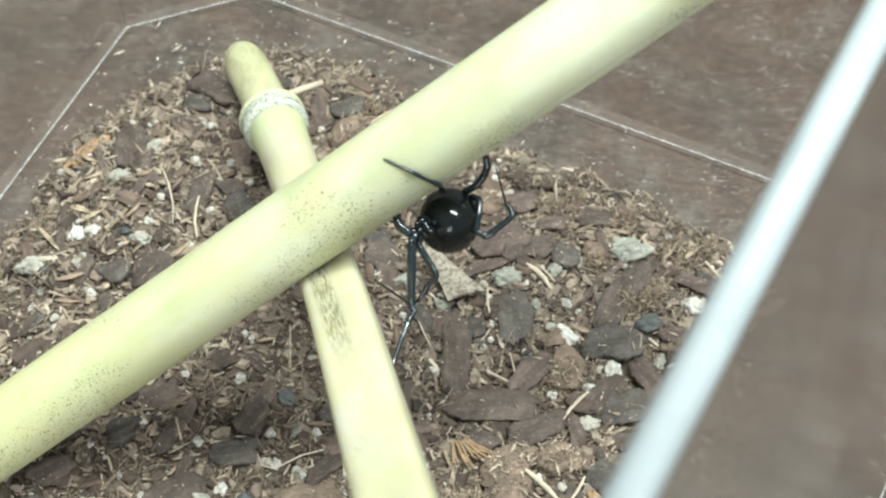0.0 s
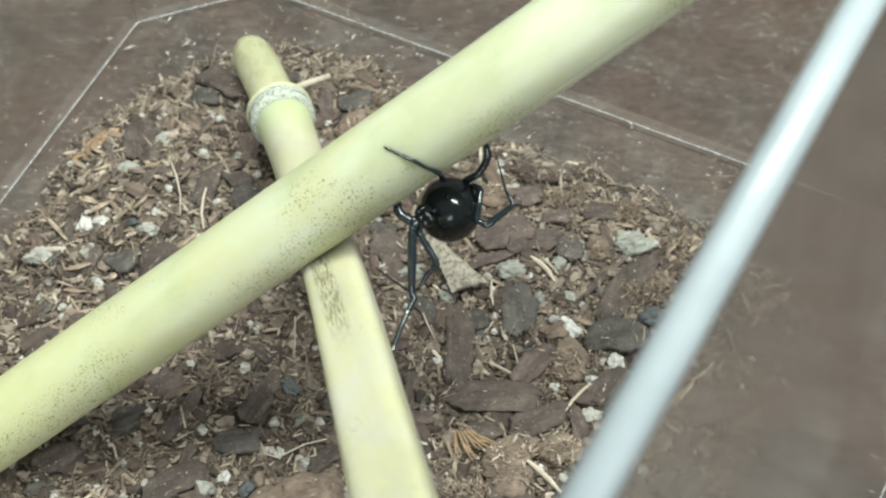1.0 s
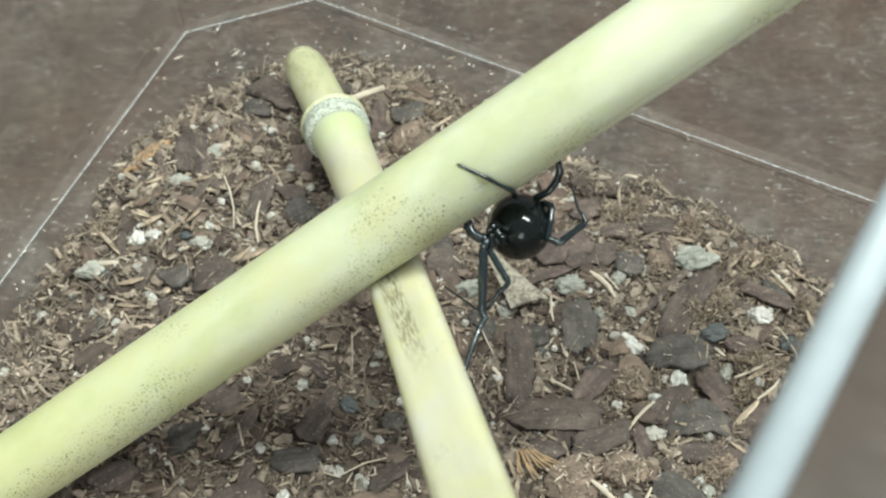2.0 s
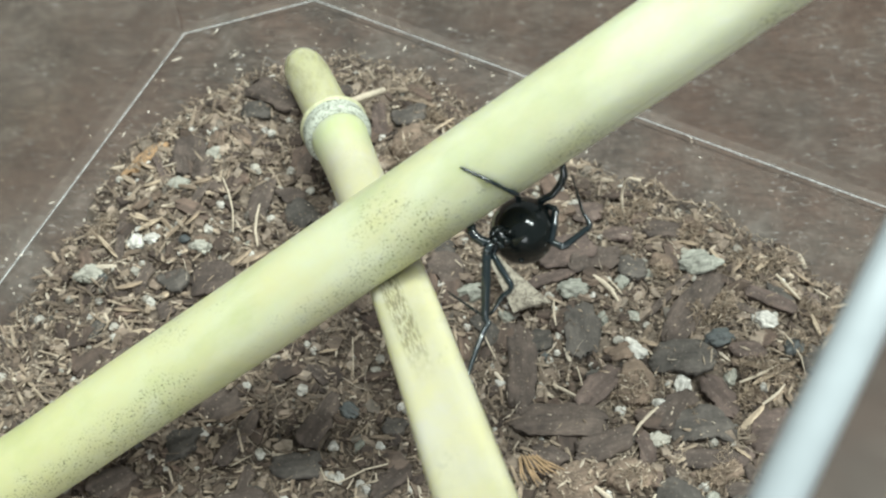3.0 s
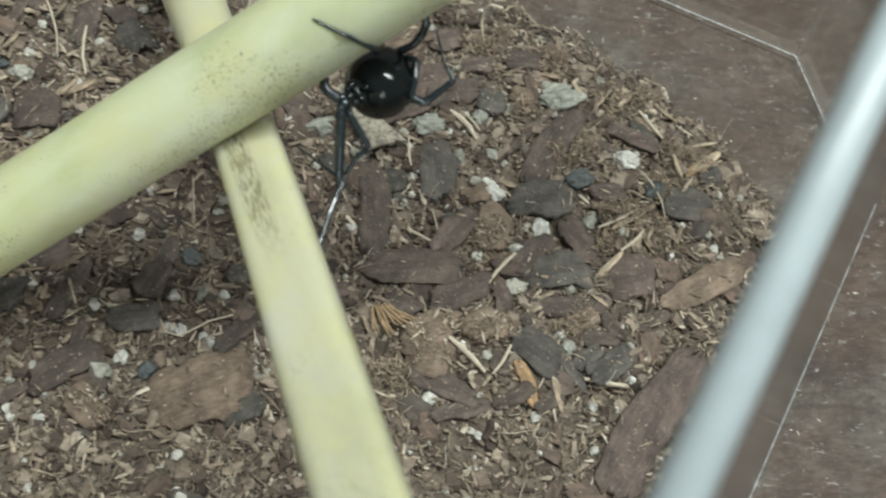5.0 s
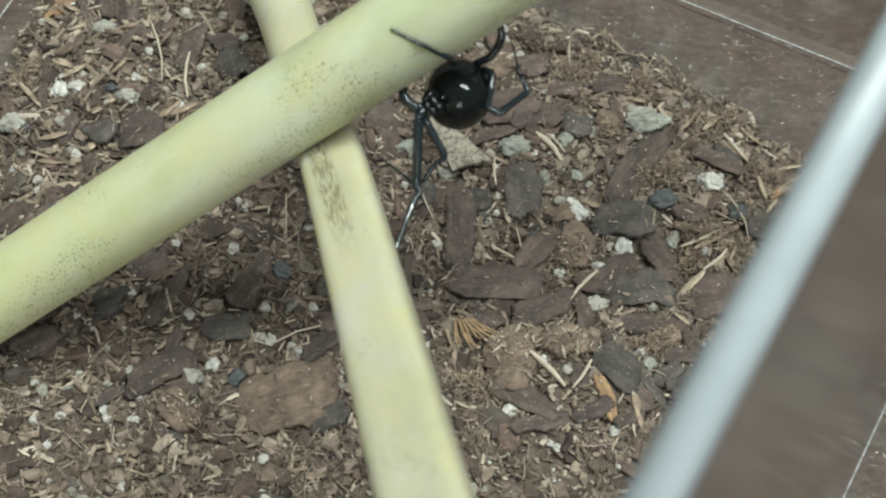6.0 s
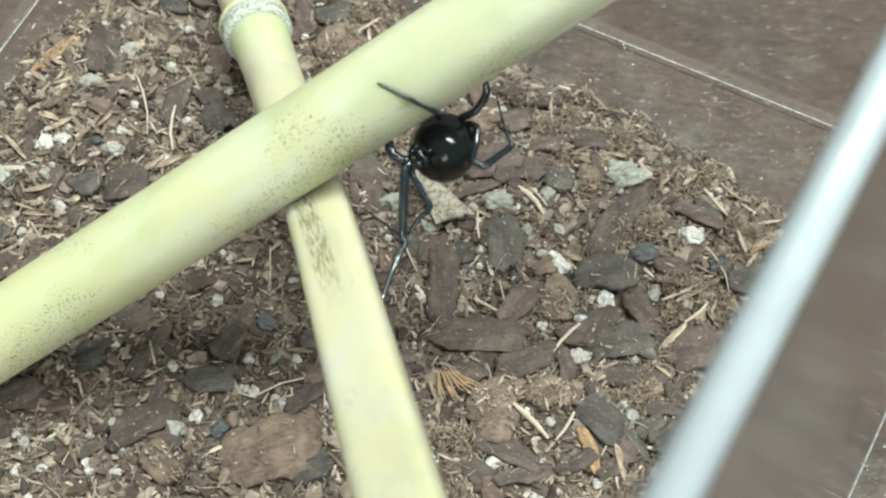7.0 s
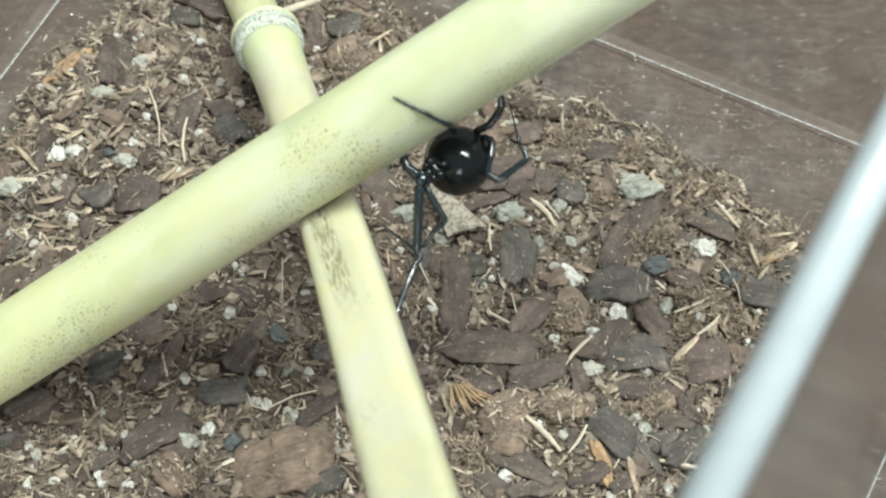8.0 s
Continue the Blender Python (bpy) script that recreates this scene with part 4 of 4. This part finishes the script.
def bark_mesh(length, width, thick, seed, nu=20, nv=8, blunt=4.0, ridges=1.0):
    """A broken piece of bark: ridged along its length, with ragged ends, a torn layered side and a slight bow."""
    rnd = random.Random(seed)
    off, taper, skew, bow = rnd.uniform(0, 90), rnd.uniform(-0.22, 0.22), rnd.uniform(-0.35, 0.35), rnd.uniform(-0.8, 0.25) * thick
    bend, e = rnd.uniform(-0.10, 0.10) * width, blunt * rnd.uniform(0.75, 1.3)
    n = lambda a, b, c: noise.noise(Vector((a + off, b, c)))
    verts, faces = [], []

    def place(u, v, h, grow=1.0):
        half = max(1 - abs(u) ** e, 0.0) ** (1 / e) * 0.75 + 0.25
        half *= 1 + taper * u + 0.30 * n(u * 1.6, 1.0 if v > 0 else 7.0, 0) + 0.17 * n(u * 6.0, 2.0 if v > 0 else 5.0, 3)
        x = u * length * 0.5 * grow + skew * v * width * 0.35 * abs(u) + length * (0.10 * n(9.0 * (u > 0), v * 2.0, 1) + 0.06 * n(4.0 + (u > 0), v * 6, 2)) * abs(u) ** 3
        y = v * half * width * 0.5 * grow + bend * (1 - u * u) * 2
        z = h + bow * u * u + thick * 0.30 * n(u * 1.4, v * 1.1, 6)
        return x, y, z

    for i in range(nu + 1):
        for j in range(nv + 1):
            u, v = 2 * i / nu - 1, 2 * j / nv - 1
            edge = max(abs(u) ** 6, abs(v) ** 4)
            h = thick * (0.5 - 0.22 * edge + ridges * (0.20 * n(u * length / width * 0.7, v * 4.5, 2) + 0.13 * n(u * length / width * 2.0, v * 10.0, 4)))
            verts.append(place(u, v, h))
            if i < nu and j < nv:
                k = i * (nv + 1) + j
                faces.append((k, k + nv + 1, k + nv + 2, k + 1))
    ring = [(i, 0) for i in range(nu)] + [(nu, j) for j in range(nv)] + [(i, nv) for i in range(nu, 0, -1)] + [(0, j) for j in range(nv, 0, -1)]
    last = [i * (nv + 1) + j for i, j in ring]
    for h, g in ((0.12, 1.03), (-0.02, 0.97), (-0.2, 1.02), (-0.55, 0.93)):
        now = []
        for i, j in ring:
            u, v = 2 * i / nu - 1, 2 * j / nv - 1
            now.append(len(verts))
            verts.append(place(u, v, thick * (h + 0.12 * n(u * 5, v * 5, h * 9)), g + 0.03 * n(u * 8, v * 8, 8 + h)))
        m = len(ring)
        faces += [(last[k], now[k], now[(k + 1) % m], last[(k + 1) % m]) for k in range(m)]
        last = now
    faces.append(tuple(reversed(last)))
    return verts, faces


TOPS = {}


def laid_chip(row, material, label, seed):
    x, y, turn, ln, w = row
    rnd = random.Random(seed)
    slab_like = material == TAN and w > 4 and ln < 12
    thick = (0.0024 if w > 8 else 0.0019 if slab_like else min(0.0015, 0.00055 + 0.00016 * w)) * rnd.uniform(0.85, 1.15)
    vs, fs = bark_mesh(ln * 0.00104, w * 0.00106, thick, 900 + seed, 22, 9, 2.2 if slab_like or w > 8 else 3.6, 0.6 if slab_like else 1.4 if w > 8 else 1.0)
    ob = smooth(new("bark_chip", mesh_of("bark_chip", vs, fs, material)))
    ob.matrix_world = rest_pose(x * 0.001, y * 0.001, radians(turn), ln * 0.001, w * 0.001, thick, rnd)
    TOPS[row] = ob.matrix_world.copy(), thick
    return tagged(ob, label, "bark chip", "bark chips on the soil")


def laid_shred(row, seed):
    """A flat torn shred of coir husk."""
    x, y, turn, ln, w = row
    rnd = random.Random(seed)
    vs, fs = bark_mesh(ln * 0.001, w * 0.001, 0.00022 + 0.00018 * w, 1500 + seed, 10, 3, 1.8, 0.8)
    ob = new("husk_shred", mesh_of("husk_shred", vs, fs, HUSK))
    ob.matrix_world = rest_pose(x * 0.001, y * 0.001, radians(turn), ln * 0.001, w * 0.001, 0.0005, rnd, 0.9) @ pose(0, 0, 0.0006, rnd.gauss(0, 9), rnd.gauss(0, 7), 0)
    return tagged(ob, "torn pale tan shred of coir husk on the soil", "husk shred", "husk shreds on the soil")


floor_dust()
crumbs()
fibres()
bark_bits()
perlite_grains()
bark_chips()


def chip_dust():
    """Crumbs that have settled on the larger chips."""
    rnd = random.Random(77)
    pieces = []
    for (x, y, turn, ln, w), (m, thick) in TOPS.items():
        clod = (x, y, turn, ln, w) in CHIPS_TAN and 3.5 < w < 8.5 and ln < 15
        for _ in range(int(20 + ln * w * 2.2) if clod else int(3 + ln * w * 0.22)):
            u, v, s = rnd.uniform(-0.42, 0.42) * ln * 0.001, rnd.uniform(-0.38, 0.38) * w * 0.001, (0.00012 if clod else 0.00007) + 0.00022 * rnd.random() ** 2.5
            st = rnd.uniform(1, 6) if rnd.random() < 0.3 else 1.3
            vs = np.array([(st, 0, 0.1), (-st, 0.3, 0.2), (0, 0.9, 0.1), (0.1, -0.8, 0.1), (0, 0, 0.6), (0, 0, -0.6)]) * s
            fs = [(0, 2, 4), (2, 1, 4), (1, 3, 4), (3, 0, 4), (2, 0, 5), (1, 2, 5), (3, 1, 5), (0, 3, 5)]
            pieces.append((vs, fs, m @ lay(u, v, thick * 0.52, rnd, 0.2)))
    merge("chip_dust", pieces, FIBRE, "tan crumbs and fibre dust settled on bark chips", "dust")


def coir_clump(x, y, size, seed):
    """A loose felted knot of coir: short torn fibres and crumbs piled into a low mound."""
    rnd = random.Random(seed)
    V, F = [], []
    for k in range(int(60 + size * 26)):
        r, a = size * 0.0005 * rnd.random() ** 0.6, rnd.uniform(0, 6.283)
        c = Vector((r * math.cos(a) * 1.25, r * math.sin(a) * 0.85, (1 - (r / (size * 0.0005)) ** 2) * size * 0.00034 * rnd.random()))
        d = Vector((rnd.gauss(0, 1), rnd.gauss(0, 1), rnd.gauss(0, 0.55))).normalized()
        side = d.orthogonal().normalized()
        side.rotate(Euler((0, 0, rnd.uniform(0, 6.3))))
        ln, w = rnd.uniform(0.0003, 0.0011), rnd.uniform(0.00005, 0.00017)
        n = len(V)
        bend = side * rnd.gauss(0, 0.25) * ln
        up = d.cross(side) * w * 0.5
        for s, g in ((-1, 0.5), (0, 1.0), (1, 0.4)):
            p = c + d * ln * s * 0.9 + bend * (1 - abs(s))
            V += [tuple(p - side * w * g), tuple(p + side * w * g), tuple(p + up * g)]
        for i in range(2):
            for j in range(3):
                q, e = n + i * 3 + j, n + i * 3 + (j + 1) % 3
                F.append((q, e, e + 3, q + 3))
    ob = new("coir_clump", mesh_of("coir_clump", V, F, CLUMP))
    ob.matrix_world = Matrix.Translation((x * 0.001, y * 0.001, max(soil_z(x * 0.001, y * 0.001), FLOOR_Z) + 0.0010)) @ Euler((0, 0, rnd.uniform(0, 6.283))).to_matrix().to_4x4()
    return tagged(ob, "loose fluffy tan clump of coir fibre on the soil", "coir clump", "coir clumps on the soil")


def laid_pebble(row, material, name, label, seed):
    x, y, r = row
    vs, fs = pebble_mesh(r * 0.00092, 300 + seed, 4 if r > 1.2 else 3)
    ob = smooth(new(name, mesh_of(name, vs, fs, material)))
    z = max(soil_z(x * 0.001, y * 0.001), FLOOR_Z)
    ob.matrix_world = Matrix.Translation((x * 0.001, y * 0.001, z + r * 0.00035)) @ Euler((0, 0, 0.2 if r > 2 else seed * 1.7)).to_matrix().to_4x4() @ Matrix.Diagonal((1.2, 0.72, 0.6, 1) if r > 2 else (1.15, 0.85, 0.75, 1))
    return tagged(ob, label, "pebble", name + "s in the soil")


def laid_straw(row, seed):
    x, y, turn, ln, w = row
    rnd = random.Random(seed)
    h = ln * 0.0005
    bend = rnd.uniform(-0.08, 0.08) * ln * 0.001
    bm = sweep([(-h, 0, 0), (-h * 0.4, bend * 0.8, 0.0002), (h * 0.3, bend, 0.0003), (h, 0, 0)], [w * 0.00026, w * 0.0004, w * 0.00036, w * 0.0002], 7, True, 0.6)
    ob = part("straw", bm, STRAW)
    z = max(soil_z(x * 0.001, y * 0.001), FLOOR_Z)
    ob.matrix_world = Matrix.Translation((x * 0.001, y * 0.001, z + 0.0018)) @ Euler((0, rnd.gauss(0, 0.06), radians(turn))).to_matrix().to_4x4()
    return tagged(ob, "pale dry straw splinter lying on the soil", "straw", "straws on the soil")


def needle_tuft():
    tuft = tagged(new("needle_tuft"), "small tuft of orange-tan dry needles on the soil", "dry needles")
    rnd = random.Random(5)
    for k in range(16):
        a = radians(-80 + 2.6 * k + rnd.gauss(0, 7))
        d = Vector((math.cos(a), math.sin(a), 0))
        p = Vector((0.0118 + 0.0002 * k, -0.0412 + 0.0003 * (k % 3), 0.0022))
        part("needle", sweep([p, p + d * 0.003 + Vector((0, 0, 0.0006)), p + d * rnd.uniform(0.0030, 0.0056) + Vector((0.0006, 0.0002, rnd.uniform(-0.0006, 0.0006)))], [0.00013, 0.00016, 0.00006], 6), NEEDLE, tuft)
    return tuft


def splinter():
    """A fan-shaped flat piece of broken cane sheath leaning out of the soil, with a torn lower end."""
    top, way, side = Vector((0.0074, -0.0034, 0.0056)), Vector((0.0074, -0.0094, -0.0030)), Vector((0.80, 0.60, 0.05))
    nu, nv, rows = 14, 8, []
    bm = bmesh.new()
    for face in (1, -1):
        grid = []
        for i in range(nu + 1):
            t = i / nu
            half = 0.0008 + 0.0026 * t ** 1.2
            line = []
            for j in range(nv + 1):
                v = 2 * j / nv - 1
                p = top + way * t * (1.02 + 0.10 * v + 0.05 * noise.noise(Vector((v * 3, t, 4)))) + side * half * v
                p.z += face * (0.0003 + 0.0004 * t) * (1 - v * v) + 0.0009 * t * (1 - v * v) + 0.0003 * noise.noise(Vector((v * 4, t * 5, 2.2)))
                line.append(bm.verts.new(p))
            grid.append(line)
        rows.append(grid)
        for i in range(nu):
            for j in range(nv):
                f = (grid[i][j], grid[i + 1][j], grid[i + 1][j + 1], grid[i][j + 1])
                bm.faces.new(f if face > 0 else tuple(reversed(f)))
    up, lo = rows
    for i in range(nu):
        bm.faces.new((up[i][0], lo[i][0], lo[i + 1][0], up[i + 1][0]))
        bm.faces.new((up[i + 1][nv], lo[i + 1][nv], lo[i][nv], up[i][nv]))
    for j in range(nv):
        bm.faces.new((up[0][j + 1], lo[0][j + 1], lo[0][j], up[0][j]))
        bm.faces.new((up[nu][j], lo[nu][j], lo[nu][j + 1], up[nu][j + 1]))
    bmesh.ops.recalc_face_normals(bm, faces=bm.faces)
    ob = smooth(part("sheath_splinter", bm, SPLINTER))
    return tagged(ob, "pale fan-shaped cane splinter with dark flecks, stuck in soil", "splinter")


def curved_stem(name, pts, r, label):
    ob = smooth(part(name, sweep([Vector(p) * 0.001 for p in pts], r, 7), STRAW))
    return tagged(ob, label, "stem")


DARK = litter_material("dark_bark", ((0.0, (0.069, 0.052, 0.045)), (1.0, (0.107, 0.083, 0.071))), 0.85, True, 1300.0, 0.0005, 0.45)
RED = litter_material("red_bark", ((0.0, (0.089, 0.064, 0.056)), (1.0, (0.123, 0.091, 0.080))), 0.85, True, 1300.0, 0.0005, 0.45)
GREY = litter_material("grey_bark", ((0.0, (0.066, 0.059, 0.053)), (1.0, (0.099, 0.087, 0.079))), 0.85, True, 1300.0, 0.0005, 0.45)
TAN = litter_material("tan_bark", ((0.0, (0.147, 0.105, 0.080)), (1.0, (0.209, 0.156, 0.121))), 0.9, True, 1300.0, 0.0008, 0.3)
SLATE = litter_material("slate", ((0.0, (0.05, 0.06, 0.065)), (1.0, (0.13, 0.14, 0.14))), 0.6, True, 1500.0)
HUSK = litter_material("husk", ((0.0, (0.237, 0.180, 0.133)), (0.5, (0.351, 0.275, 0.204)), (1.0, (0.475, 0.389, 0.294))), 0.9, True, 1500.0, 0.0003)
NEEDLE = plain("needle", (0.29, 0.19, 0.105), 0.7, 900.0, 0.25)
SPLINTER, nt_, b_ = mat("sheath_fleck")
fleck = ramp(nt_, grain(nt_, 1300.0, 6.0, 0.75), ((0.42, (0.11, 0.09, 0.07)), (0.50, (0.27, 0.235, 0.185)), (0.7, (0.37, 0.33, 0.265)))).outputs["Color"]
nt_.links.new(fleck, b_.inputs["Base Color"])
b_.inputs["Roughness"].default_value = 0.85

ORANGE = litter_material("orange_bark", ((0.0, (0.33, 0.210, 0.115)), (1.0, (0.38, 0.245, 0.14))), 0.85, True, 1300.0, 0.0005)
for rows, m, label in ((CHIPS_DARK + CHIPS_DARK2 + CHIPS_DARK3, DARK, "dark brown bark chip lying on the soil"), (CHIPS_RED + CHIPS_RED2, RED, "reddish brown bark chip lying on the soil"),
                       (CHIPS_GREY + CHIPS_GREY2, GREY, "flat grey-brown bark chip lying on the soil"), (CHIPS_TAN + CHIPS_TAN2, TAN, "tan fibrous bark piece lying on the soil")):
    for k, row in enumerate(rows):
        if m == TAN and row[4] < 4 and row[3] > 7:
            laid_chip(row, ORANGE, "orange-tan peeled bark strip on the soil", k + 5)
        else:
            laid_chip(row, m, label, k + len(label) * 20)
for rows, m, name, label in ((GRAINS_WHITE + GRAINS_WHITE2, PERLITE, "perlite_grain", "white perlite grain in the soil"), (GRAINS_PALE + GRAINS_PALE2, PUMICE, "pumice_pebble", "pale grey-green pumice pebble in the soil"),
                             (GRAINS_SLATE, SLATE, "dark_pebble", "dark slate-coloured pebble in the soil")):
    for k, row in enumerate(rows):
        laid_pebble(row, m, name, label, k + len(label))
for k, row in enumerate(SHREDS + SHREDS2 + SHREDS3):
    laid_shred(row, k)
for k, row in enumerate(STRAWS):
    laid_straw(row, k)
CLUMP = litter_material("felted_coir", ((0.0, (0.21, 0.158, 0.118)), (0.6, (0.35, 0.275, 0.208)), (1.0, (0.48, 0.40, 0.315))), 0.95)
for k, (x, y, size) in enumerate(COIR_CLUMPS + COIR_CLUMPS2):
    coir_clump(x, y, size * 1.45, k)
chip_dust()
needle_tuft()
splinter()
curved_stem("dry_root", [(-20.9, -42.7, 1.6), (-20.1, -44.8, 1.9), (-17.8, -45.6, 2.2), (-13.4, -43.2, 2.2), (-9.8, -42.0, 1.6)], 0.00014, "thin pale curled root on the soil")
curved_stem("dry_twig", [(32.4, 8.6, 0.5), (32.3, 11.5, 2.0), (32.6, 12.4, 5.0), (33.4, 12.2, 6.4), (35.2, 11.2, 7.0)], 0.0003, "bent dry stem standing up from the soil")


def motions():
    """Nothing in the box moves: the spider clings still."""


motions()
